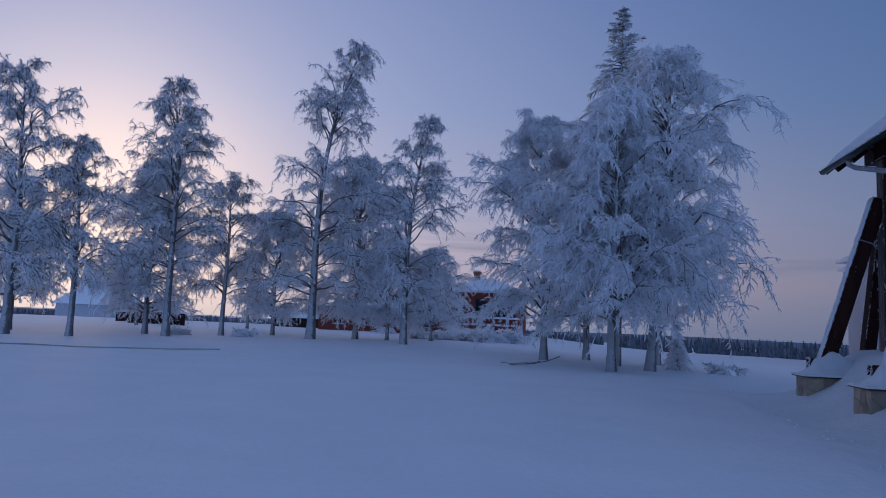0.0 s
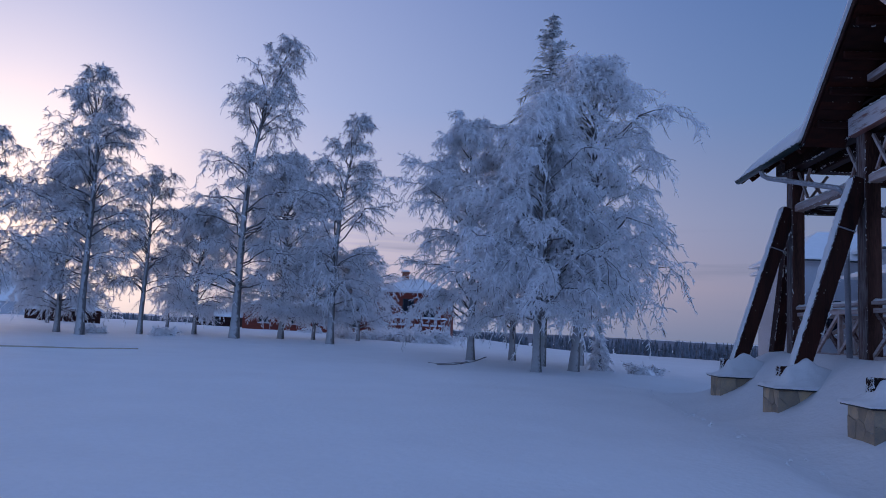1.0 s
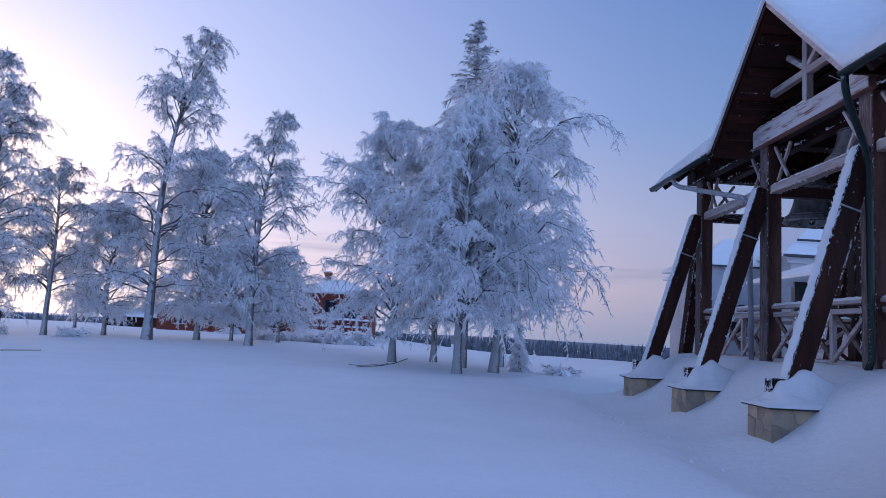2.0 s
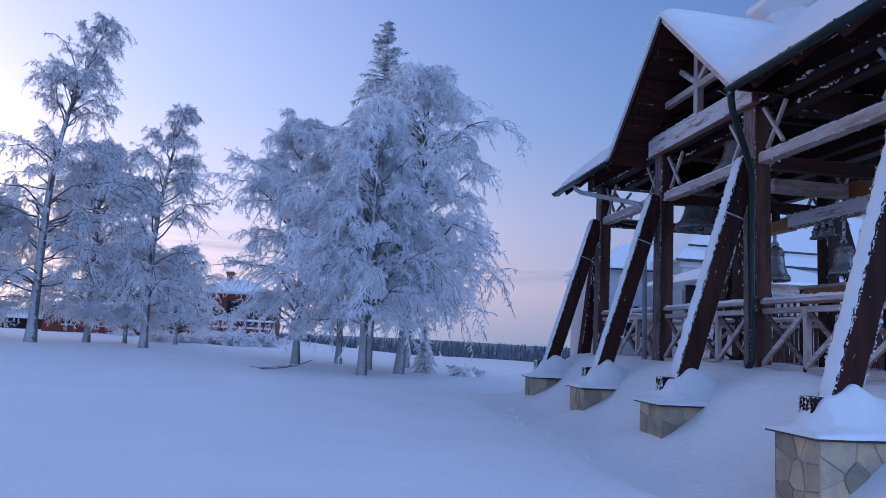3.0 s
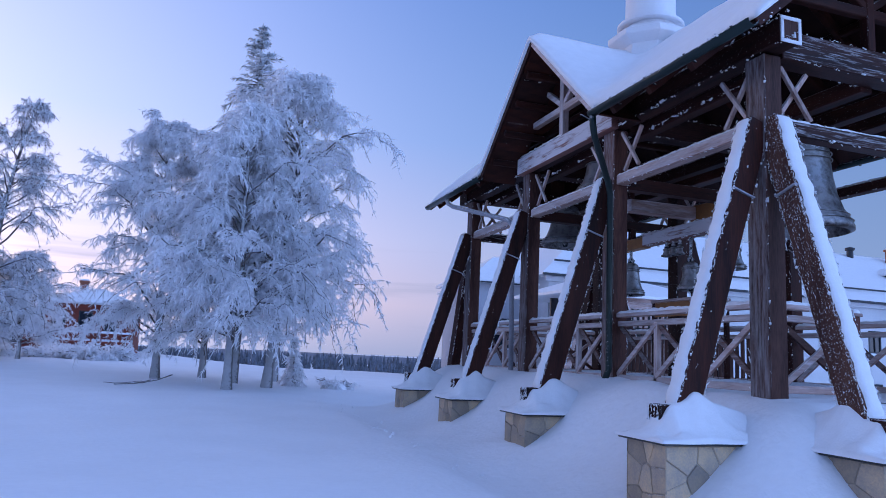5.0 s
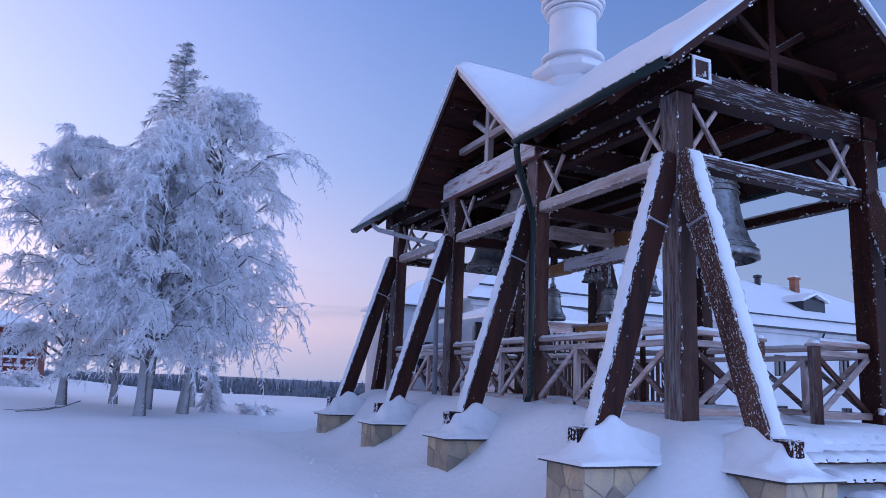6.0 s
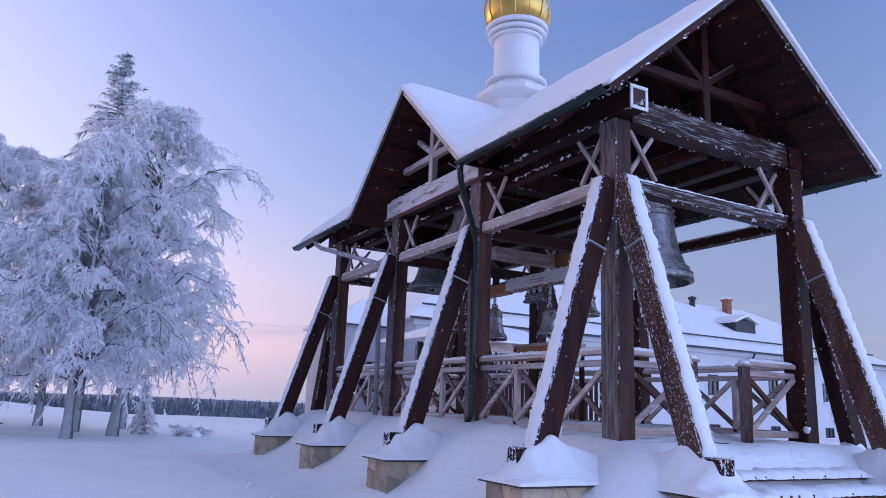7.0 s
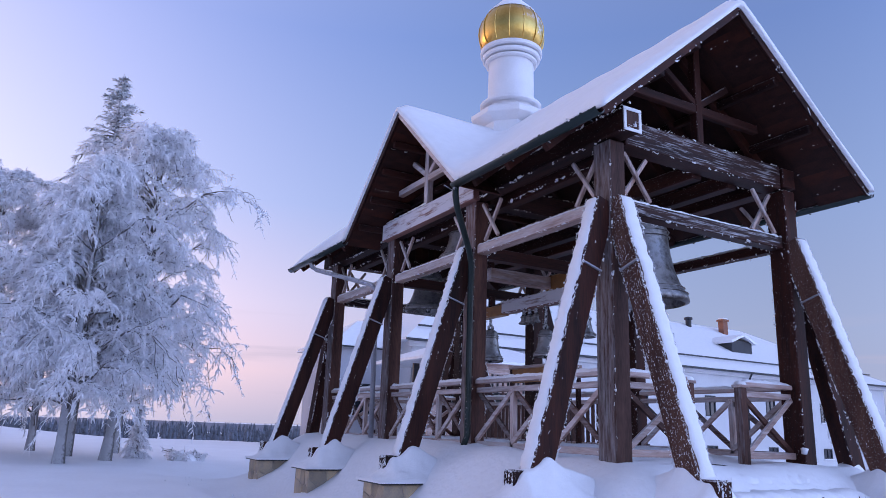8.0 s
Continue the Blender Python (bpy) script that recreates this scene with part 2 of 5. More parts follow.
def finish(name, bm, mat, smooth=False):
    me = bpy.data.meshes.new(name)
    bmesh.ops.recalc_face_normals(bm, faces=bm.faces[:])
    bm.to_mesh(me)
    bm.free()
    me.materials.append(mat)
    if smooth:
        for p in me.polygons:
            p.use_smooth = True
    return me


def part(name, bm, mat, parent, label="", smooth=False, kind=""):
    if mat in (WOOD, WOOD_RIMED, PALE_WOOD):
        # the grain follows the timber's length
        size = [max(v.co[i] for v in bm.verts) - min(v.co[i] for v in bm.verts) for i in range(3)]
        mat = {WOOD: WOODS, WOOD_RIMED: RIMED, PALE_WOOD: PALES}[mat]["xyz"[size.index(max(size))]]
    ob = new(name, finish(name, bm, mat, smooth))
    ob.parent = parent
    return tagged(ob, label, "", "", kind)


def box(x0, x1, y0, y1, z0, z1, bevel=0.0, bm=None):
    own = bm is None
    bm = bm or bmesh.new()
    m = Matrix.Translation(((x0 + x1) / 2, (y0 + y1) / 2, (z0 + z1) / 2)) @ Matrix.Diagonal((x1 - x0, y1 - y0, z1 - z0, 1))
    made = bmesh.ops.create_cube(bm, size=1, matrix=m)
    if bevel and own:
        bmesh.ops.bevel(bm, geom=bm.edges[:], offset=bevel, segments=1, affect="EDGES")
    return bm


def beam(p, q, w, h, bevel=0.012, side=None, bm=None):
    """A squared timber from p to q; w lies along side, h across it."""
    own = bm is None
    bm = bm or bmesh.new()
    p, q = Vector(p), Vector(q)
    d = (q - p).normalized()
    s = Vector(side) if side else (d.cross(Vector((0, 0, 1))) if abs(d.z) < 0.98 else Vector((1, 0, 0)))
    s = (s - d * s.dot(d)).normalized()
    u = s.cross(d)
    ring = [(-1, -1), (1, -1), (1, 1), (-1, 1)]
    a = [bm.verts.new(p + s * (i * w / 2) + u * (j * h / 2)) for i, j in ring]
    b = [bm.verts.new(q + s * (i * w / 2) + u * (j * h / 2)) for i, j in ring]
    bm.faces.new(a[::-1]), bm.faces.new(b)
    for i in range(4):
        bm.faces.new((a[i], a[(i + 1) % 4], b[(i + 1) % 4], b[i]))
    if own and bevel:
        bmesh.ops.bevel(bm, geom=bm.edges[:], offset=bevel, segments=1, affect="EDGES")
    return bm


def lathe(profile, steps=32, bm=None, at=(0, 0, 0)):
    bm = bm or bmesh.new()
    rings = []
    for r, z in profile:
        if r < 1e-4:
            rings.append([bm.verts.new((at[0], at[1], at[2] + z))])
        else:
            rings.append([bm.verts.new((at[0] + r * math.cos(2 * math.pi * i / steps), at[1] + r * math.sin(2 * math.pi * i / steps), at[2] + z)) for i in range(steps)])
    for a, b in zip(rings, rings[1:]):
        for i in range(steps):
            j = (i + 1) % steps
            f = [a[i % len(a)], a[j % len(a)], b[j % len(b)], b[i % len(b)]]
            f = list(dict.fromkeys(f))
            if len(f) > 2:
                bm.faces.new(f)
    return bm


def pipe(points, r, steps=10, bm=None):
    bm = bm or bmesh.new()
    pts = [Vector(p) for p in points]
    last = None
    for i, p in enumerate(pts):
        d = (pts[min(i + 1, len(pts) - 1)] - pts[max(i - 1, 0)]).normalized()
        s = d.cross(Vector((0.3, 0.9, 0.31))).normalized()
        u = d.cross(s)
        ring = [bm.verts.new(p + s * (r * math.cos(2 * math.pi * k / steps)) + u * (r * math.sin(2 * math.pi * k / steps))) for k in range(steps)]
        if last:
            for k in range(steps):
                bm.faces.new((last[k], last[(k + 1) % steps], ring[(k + 1) % steps], ring[k]))
        else:
            bm.faces.new(ring[::-1])
        last = ring
    bm.faces.new(last)
    return bm


def snow_strip(p, q, w, thick, seed=0, up=(0, 0, 1)):
    """An uneven ridge of snow lying along p to q."""
    rnd = random.Random(seed)
    bm = bmesh.new()
    p, q = Vector(p), Vector(q)
    n = max(4, int((q - p).length / 0.055))
    d = (q - p).normalized()
    u = Vector(up)
    u = (u - d * u.dot(d)).normalized()
    s = d.cross(u)
    last = None
    for i in range(n + 1):
        c = p + (q - p) * (i / n)
        left, right = w * 0.5 * rnd.uniform(0.72, 1.12), w * 0.5 * rnd.uniform(0.72, 1.12)
        tt = thick * rnd.uniform(0.75, 1.15) * (0.35 if i in (0, n) else 1)
        row = [bm.verts.new(c + s * (k * (left if k < 0 else right)) + u * (tt * h + rnd.uniform(-0.004, 0.004))) for k, h in ((-1, 0), (-0.85, 0.7), (-0.3, 1), (0.3, 1), (0.85, 0.7), (1, 0))]
        if last:
            for k in range(5):
                bm.faces.new((last[k], last[k + 1], row[k + 1], row[k]))
        last = row
    return bm


def np_mesh(name, V, F, mat, smooth=False):
    me = bpy.data.meshes.new(name)
    k = F.shape[1]
    me.vertices.add(len(V))
    me.vertices.foreach_set("co", np.ascontiguousarray(V, dtype=np.float32).ravel())
    me.loops.add(F.size)
    me.loops.foreach_set("vertex_index", np.ascontiguousarray(F, dtype=np.int32).ravel())
    me.polygons.add(len(F))
    me.polygons.foreach_set("loop_start", np.arange(0, F.size, k, dtype=np.int32))
    me.polygons.foreach_set("loop_total", np.full(len(F), k, dtype=np.int32))
    me.update(calc_edges=True)
    me.validate()
    me.materials.append(mat)
    if smooth:
        me.polygons.foreach_set("use_smooth", np.ones(len(F), dtype=bool))
    return me


def unit(v):
    return v / (np.linalg.norm(v, axis=-1, keepdims=True) + 1e-9)


def rime(edges, parent, seed, density=16, size=1.0, mat=None):
    """Broken crumbs of rime along edges, given as pairs of points in the parent's space."""
    rng = np.random.default_rng(seed)
    C, D = [], []
    for p, q in edges:
        p, q = np.array(p, float), np.array(q, float)
        L = np.linalg.norm(q - p)
        n = max(2, int(L * density * 1.6))
        u = rng.random(n)
        # crumbs gather in runs, with bare gaps between
        keep = (np.sin(u * L * 5.0 + rng.random() * 6) + np.sin(u * L * 13.0 + rng.random() * 6)) > rng.uniform(-1.6, 0.6, n)
        u = u[keep]
        C.append(p + (q - p) * u[:, None])
        D.append(np.tile((q - p) / L, (len(u), 1)))
    C, D = np.concatenate(C), np.concatenate(D)
    n = len(C)
    S = np.cross(D, np.array([0.31, 0.52, 0.79]))
    S /= np.linalg.norm(S, axis=1, keepdims=True)
    U = np.cross(D, S)
    ln, th = size * np.minimum(0.009 * np.exp(rng.normal(0, 0.75, n)), 0.05), size * 0.0042 * np.exp(rng.normal(0, 0.55, n))
    C = C + (S * rng.normal(0, 0.009, (n, 1)) + U * rng.normal(0, 0.009, (n, 1))) * size
    D = unit(D + rng.normal(0, 0.28, D.shape))
    S = unit(S - D * np.sum(S * D, axis=1, keepdims=True))
    U = np.cross(D, S)
    k = np.array([(-1, -0.7, -0.7), (-1, 0.7, -0.7), (-1, 0.7, 0.7), (-1, -0.7, 0.7), (1, -1, -1), (1, 1, -1), (1, 1, 1), (1, -1, 1)], float)
    V = C[:, None] + D[:, None] * (k[None, :, 0:1] * ln[:, None, None]) + S[:, None] * (k[None, :, 1:2] * th[:, None, None]) + U[:, None] * (k[None, :, 2:3] * th[:, None, None])
    q = np.array([(0, 1, 2, 3), (7, 6, 5, 4), (0, 4, 5, 1), (1, 5, 6, 2), (2, 6, 7, 3), (3, 7, 4, 0)])
    F = (np.arange(n)[:, None, None] * 8 + q[None]).reshape(-1, 4)
    return np_part("rime", np_mesh("rime", V.reshape(-1, 3), F, mat or SNOW_FINE), parent, "", "stuff")


def beam_edges(p, q, w, h, side=None):
    """The four long edges of a timber as beam() makes it."""
    p, q = Vector(p), Vector(q)
    d = (q - p).normalized()
    s = Vector(side) if side else (d.cross(Vector((0, 0, 1))) if abs(d.z) < 0.98 else Vector((1, 0, 0)))
    s = (s - d * s.dot(d)).normalized()
    u = s.cross(d)
    return [(p + s * (i * w / 2) + u * (j * h / 2), q + s * (i * w / 2) + u * (j * h / 2)) for i, j in ((-1, -1), (1, -1), (1, 1), (-1, 1))]


def np_part(name, me, parent, label="", kind=""):
    ob = new(name, me)
    ob.parent = parent
    return tagged(ob, label, "", "", kind)


def smooth01(a, b, v):
    t = np.clip((v - a) / (b - a), 0, 1)
    return t * t * (3 - 2 * t)


# ---- ground ----
def waves(x, y):
    return (0.035 * np.sin(0.21 * x + 0.9 + 0.6 * np.sin(0.13 * y)) * np.sin(0.17 * y + 0.3) + 0.02 * np.sin(0.63 * x + 0.31 * y) + 0.012 * np.sin(1.1 * y - 0.8 * x + 2)
            + 0.008 * np.sin(2.3 * x + 1.1 * y) + 0.006 * np.sin(3.1 * y + 1.3 * np.sin(0.7 * x)) * np.sin(0.4 * x + 0.9))


def field(x, y):
    """The open snow field, rising gently to the row of trees and falling away to the plain."""
    d = (x + 6.1) * -0.342 + (y + 6.4) * 0.94
    z = -1.12 + 0.0135 * (np.clip(d, 2, 44) - 2)
    r = np.hypot(x + 6, y + 6.4)
    r0 = 80 - 44 * smooth01(-14, 0, x)
    z = z - 9 * smooth01(r0, r0 + 110, r)
    return z + waves(x, y) * (1 - smooth01(60, 120, r))


def ground(x, y):
    x, y = np.asarray(x, float), np.asarray(y, float)
    z = field(x, y)
    dx = np.maximum(np.maximum(-0.25 + 0.20 * smooth01(1.7, 0.2, y) - x, x - 4.1), 0)
    dy = np.maximum(np.maximum(-0.35 - y, y - 10.1), 0)
    d = np.hypot(dx, dy)
    lift = np.exp(-(d * (1 + 0.07 * np.sin(1.7 * x + 2.3 * y)) / 0.84) ** 1.7)
    z = z + (0.03 + 0.11 * smooth01(0.8, 2.6, y) + 0.02 * np.sin(2.7 * x + 1.9 * y) - z) * lift
    # wind-scooped trough along the foot of the mound
    z = z - 0.20 * np.exp(-((d - 2.1) / np.where(d < 2.1, 0.8, 0.45)) ** 2) * (0.6 + 0.4 * np.sin(0.9 * y + 0.5))
    # lumpy, wind-packed snow round the tower
    z = z + (0.022 * np.sin(4.1 * x + 1.3 * y + np.sin(1.7 * y)) * np.sin(3.7 * y - 1.9 * x) + 0.012 * np.sin(7.3 * x - 2.1 * y) * np.sin(6.1 * y + 3.3 * x)) * np.exp(-(d / 2.6) ** 2)
    # trampled hollow beyond the last footing
    z = z - 0.28 * np.exp(-(((x + 1.2) / 1.6) ** 2 + ((y - 13.2) / 1.5) ** 2))
    return z


def ground_at(x, y):
    return float(ground(np.array([x]), np.array([y]))[0])


def build_ground():
    """One sheet, fine near the walk and coarser out to the horizon."""
    def axis(c, near, step, far, grow):
        out, s = [0.0], step
        while out[-1] < far:
            s = step if out[-1] < near else s * grow
            out.append(out[-1] + s)
        pos = np.array(out)
        return c + np.concatenate([-pos[:0:-1], pos])
    xs = axis(-3.0, 9.0, 0.16, 3800, 1.12)
    ys = axis(3.0, 14.0, 0.16, 3800, 1.10)
    X, Y = np.meshgrid(xs, ys)
    Z = ground(X, Y)
    nx, ny = len(xs), len(ys)
    V = np.stack([X.ravel(), Y.ravel(), Z.ravel()], 1)
    i = np.arange(ny - 1)[:, None] * nx + np.arange(nx - 1)[None]
    F = np.stack([i, i + 1, i + nx + 1, i + nx], -1).reshape(-1, 4)
    tagged(new("ground", np_mesh("ground", V, F, SNOW, True)), "smooth untouched snow field under deep winter snow", "snow", kind="structure")


build_ground()


# ---- bell tower: three bays of posts, braces on stone footings, cross-gabled roof ----
POST_Y = (9.56, 6.45, 3.38, 0.16)
FRONT_X, BACK_X = 0.13, 3.62
PW, PD = 0.32, 0.26
RIDGE_X, RIDGE_Z, EAVE_Z = 1.77, 6.2, 4.03
ROOF_X0, ROOF_X1, ROOF_Y0, ROOF_Y1 = -0.76, 4.44, -0.76, 10.40
GABLE_Y, GABLE_HALF, GABLE_Z = 4.80, 2.27, 6.08
TIE_Z = 3.22
tower = thing("bell_tower", (0, 0, 0), "open timber bell tower in dark stained wood under a snowy roof", "bell tower")

for px, wood in ((FRONT_X, WOOD_RIMED), (BACK_X, WOOD)):
    for i, py in enumerate(POST_Y):
        post = part("post", box(px - PD / 2, px + PD / 2, py - PW / 2, py + PW / 2, -0.25, 4.06, 0.015), wood, tower, "thick squared post with rime on the weather side")
        hw = PW / 2
        rime([((px + a * PD / 2, py + b * hw, 0.0), (px + a * PD / 2, py + b * hw, 4.0)) for a, b in ((-1, -1), (-1, 1), (1, -1))], post, 400 + i + int(px), 9)


def strap(c, d, w, parent):
    """A thin iron band round a timber that runs along d."""
    c, d = Vector(c), Vector(d).normalized()
    part("strap", beam(c - d * 0.009, c + d * 0.009, w + 0.018, w + 0.018, 0.002, side=(0, 1, 0) if abs(d.y) < 0.5 else (1, 0, 0)), PIPE, parent, "thin iron band")


def slanted_brace(top, foot, seed):
    """A raking strut with snow along its upper face, iron bands, and the sole timber it stands on."""
    top, foot = Vector(top), Vector(foot)
    out = Vector((foot.x - top.x, foot.y - top.y, 0)).normalized()
    side = Vector((-out.y, out.x, 0))
    br = part("brace", beam(top, foot, 0.235, 0.29, 0.015, side=side), WEATHERED if seed in (60, 61) else WOOD, tower, "raking strut")
    d = (foot - top).normalized()
    up = (out - d * out.dot(d)).normalized()
    a, b = top + d * 0.03 + up * 0.143, foot + up * 0.143
    part("snow_crust", snow_strip(a, b, 0.215, 0.035, seed, up), SNOW_FINE, br, "snow lying along the strut", True, "stuff")
    strap(top + d * 0.95, d, 0.285, br)
    ed = beam_edges(top, foot, 0.24, 0.295, side)
    rime(ed, br, seed, 40, 0.8)
    quarter = [(a[0] * 0.62 + b[0] * 0.38, a[1] * 0.62 + b[1] * 0.38) for a, b in zip(ed, ed[1:] + ed[:1])]
    rime(quarter, br, seed + 7, 3, 0.6)
    if seed == 60:
        # the weather side of the corner strut is thickly speckled
        for k in range(9):
            w = 0.06 + 0.11 * k
            rime([(a[0] * w + b[0] * (1 - w), a[1] * w + b[1] * (1 - w)) for a, b in zip(ed, ed[1:] + ed[:1])], br, seed + 20 + k, 34, 0.4)
    end = foot + out * 0.34
    part("sole_beam", beam((foot.x - out.x * 0.2, foot.y - out.y * 0.2, -0.17), (end.x, end.y, -0.17), 0.22, 0.22, 0.015), WOOD, tower, "sole timber with a rimed end")
    e0 = end + out * 0.003 + Vector((0, 0, -0.17 - end.z))
    rime([(e0 + side * a + Vector((0, 0, -0.1)), e0 + side * a + Vector((0, 0, 0.11))) for a in (-0.1, -0.05, 0.0, 0.06, 0.1)] + [(e0 - side * 0.11 + Vector((0, 0, z)), e0 + side * 0.11 + Vector((0, 0, z))) for z in (-0.1, 0.11)], br, seed + 9, 90, 0.8)


for i, py in enumerate(POST_Y):
    slanted_brace((FRONT_X - 0.15, py, 3.24), (-1.06, py, -0.12), 40 + i)
    slanted_brace((BACK_X + 0.15, py, 3.24), (4.84, py, -0.12), 50 + i)
for i, px in enumerate((FRONT_X, BACK_X)):
    slanted_brace((px, 0.01, 3.24), (px, -1.06, -0.12), 60 + i)
    slanted_brace((px, 9.65, 3.24), (px, 10.72, -0.12), 64 + i)


def tie(p, q, w=0.2, h=0.2, wood=None, snow=True, seed=0):
    b = part("tie_beam", beam(p, q, w, h), wood or PALE_WOOD, tower, "tie beam white with frost")
    if snow:
        p, q = Vector(p), Vector(q)
        rime(beam_edges(p, q, w, h), b, seed + 300, 9)
        part("snow_crust", snow_strip(p + Vector((0, 0, h / 2 - 0.004)), q + Vector((0, 0, h / 2 - 0.004)), w * 0.95, 0.045, seed), SNOW_FINE, b, "", True, "stuff")


def cross_lath(c, along, size=0.31):
    """A small crossed pair of laths in the corner under the plate."""
    c, along = Vector(c), Vector(along)
    off = along.cross(Vector((0, 0, 1))) * 0.026
    for s, o in ((1, off), (-1, -off)):
        part("cross_lath", beam(c + along * size * 0.74 * s - Vector((0, 0, size)) + o, c - along * size * 0.74 * s + Vector((0, 0, size)) + o, 0.05, 0.055, 0.006), PALE_WOOD, tower, "frosted crossed lath")


for row, px in enumerate((FRONT_X, BACK_X)):
    for i, (ya, yb) in enumerate(zip(POST_Y, POST_Y[1:])):
        tie((px, ya - PW / 2, TIE_Z), (px, yb + PW / 2, TIE_Z), 0.17, 0.15, wood=PALE_WOOD if row == 0 else WOOD, seed=70 + i + 5 * row)
        cross_lath((px, ya - PW / 2 - 0.30, 3.68), (0, 1, 0))
        cross_lath((px, yb + PW / 2 + 0.30, 3.68), (0, 1, 0))
for row, py in enumerate((POST_Y[3], POST_Y[0])):
    tie((FRONT_X + PW / 2, py, TIE_Z), (BACK_X - PW / 2, py, TIE_Z), h=0.18, wood=STREAKED, seed=90 + row)
    cross_lath((FRONT_X + PW / 2 + 0.30, py, 3.68), (1, 0, 0))
    cross_lath((BACK_X - PW / 2 - 0.30, py, 3.68), (1, 0, 0))
for py in POST_Y[1:3]:
    tie((FRONT_X + PW / 2, py, TIE_Z), (BACK_X - PW / 2, py, TIE_Z), wood=WOOD, snow=False)

# wall plates along the tower and heavy cross beams over the posts
for px in (FRONT_X, BACK_X):
    pl = part("wall_plate", beam((px, -0.26 if px == FRONT_X else -0.02, 4.245), (px, 10.3, 4.245), 0.28, 0.30), WOOD, tower, "long wall plate")
    if px == FRONT_X:
        end = part("beam_end", box(px - 0.145, px + 0.145, -0.285, -0.260, 4.09, 4.40, 0.006), WOOD_RIMED, pl, "sawn end rimmed with frost")
        for x0, x1, z0, z1 in ((-0.15, 0.15, 4.36, 4.405), (-0.15, 0.15, 4.085, 4.125), (-0.15, -0.105, 4.127, 4.358), (0.105, 0.15, 4.127, 4.358)):
            part("frost_rim", box(px + x0, px + x1, -0.297, -0.279, z0, z1, 0.004), SNOW_FINE, end)
for i, py in enumerate(POST_Y):
    cb = part("cross_beam", beam((FRONT_X + 0.165, py, 4.235), (BACK_X - 0.165, py, 4.235), 0.30, 0.36), STREAKED if py < 1 else WOOD, tower, "heavy cross beam streaked with rime")
    rime(beam_edges((FRONT_X + 0.165, py, 4.235), (BACK_X - 0.165, py, 4.235), 0.30, 0.36), cb, 450 + i, 12)
part("gable_beam", beam((-0.06, 3.1, 4.20), (-0.06, 6.62, 4.20), 0.14, 0.34), PINK, tower, "gable beam half covered in frost")
part("snow_crust", snow_strip((-0.07, 4.75, 4.365), (-0.07, 6.45, 4.365), 0.15, 0.05, 7), SNOW_FINE, tower, "", True, "stuff")


def truss(c, along, half, rise, wood):
    """King post, collar and struts in a gable; c is the middle of the beam's top."""
    c, a, up = Vector(c), Vector(along), Vector((0, 0, 1))
    part("king_post", beam(c, c + up * (rise - 0.15), 0.13, 0.13), wood, tower)
    zc = 0.52
    reach = half * (1 - zc / rise) - 0.1
    part("collar", beam(c - a * reach + up * zc, c + a * reach + up * zc, 0.11, 0.13), wood, tower)
    for s in (-1, 1):
        part("strut", beam(c + up * (zc + 0.05), c + a * (s * half * 0.33) + up * (rise * 0.60), 0.10, 0.10), wood, tower)


truss((RIDGE_X, 0.10, 4.42), (1, 0, 0), 2.0, 1.70, WOOD)
truss((RIDGE_X, 9.56, 4.42), (1, 0, 0), 2.0, 1.70, WOOD)
truss((-0.06, GABLE_Y, 4.37), (0, 1, 0), 1.85, 1.65, PALE_WOOD)


def main_z(x):
    x = np.asarray(x, float)
    return RIDGE_Z - (RIDGE_Z - EAVE_Z) * np.where(x < RIDGE_X, (RIDGE_X - x) / (RIDGE_X - ROOF_X0), (x - RIDGE_X) / (ROOF_X1 - RIDGE_X))


def cross_z(y):
    return GABLE_Z - (GABLE_Z - EAVE_Z) / GABLE_HALF * np.abs(y - GABLE_Y)


def roof_slab(name, corners, thick, mat, parent, label=""):
    """A sloping slab; corners as (x, y, z) of its upper face."""
    bm = bmesh.new()
    top = [bm.verts.new(c) for c in corners]
    low = [bm.verts.new(Vector(c) - Vector((0, 0, thick))) for c in corners]
    n = len(top)
    bm.faces.new(top), bm.faces.new(low[::-1])
    for i in range(n):
        bm.faces.new((top[i], low[i], low[(i + 1) % n], top[(i + 1) % n]))
    return part(name, bm, mat, parent, label)


roof = thing("roof", (0, 0, 0))
roof.parent = tower
tagged(roof, "cross-gabled roof boarded in red-brown and thick with snow")
T = 0.03
ry0, ry1 = ROOF_Y0 + 0.03, ROOF_Y1 - 0.03
roof_slab("roof_deck", [(ROOF_X0, ry0, EAVE_Z), (RIDGE_X, ry0, RIDGE_Z), (RIDGE_X, GABLE_Y, RIDGE_Z), (ROOF_X0, GABLE_Y - GABLE_HALF, EAVE_Z)], T, SOFFIT, roof)
roof_slab("roof_deck", [(ROOF_X0, ry1, EAVE_Z), (RIDGE_X, ry1, RIDGE_Z), (RIDGE_X, GABLE_Y, RIDGE_Z), (ROOF_X0, GABLE_Y + GABLE_HALF, EAVE_Z)], T, SOFFIT, roof)
roof_slab("roof_deck", [(ROOF_X1, ry0, EAVE_Z), (RIDGE_X, ry0, RIDGE_Z), (RIDGE_X, ry1, RIDGE_Z), (ROOF_X1, ry1, EAVE_Z)], T, SOFFIT, roof)
for s in (-1, 1):
    roof_slab("gable_deck", [(ROOF_X0, GABLE_Y, GABLE_Z), (RIDGE_X - 0.14, GABLE_Y, GABLE_Z), (ROOF_X0, GABLE_Y + s * GABLE_HALF, EAVE_Z)], T, SOFFIT, roof)


def slope_board(a, b, w, h, drop, name, mat, label=""):
    part(name, beam(Vector(a) - Vector((0, 0, drop)), Vector(b) - Vector((0, 0, drop)), w, h, 0.006), mat, roof, label)


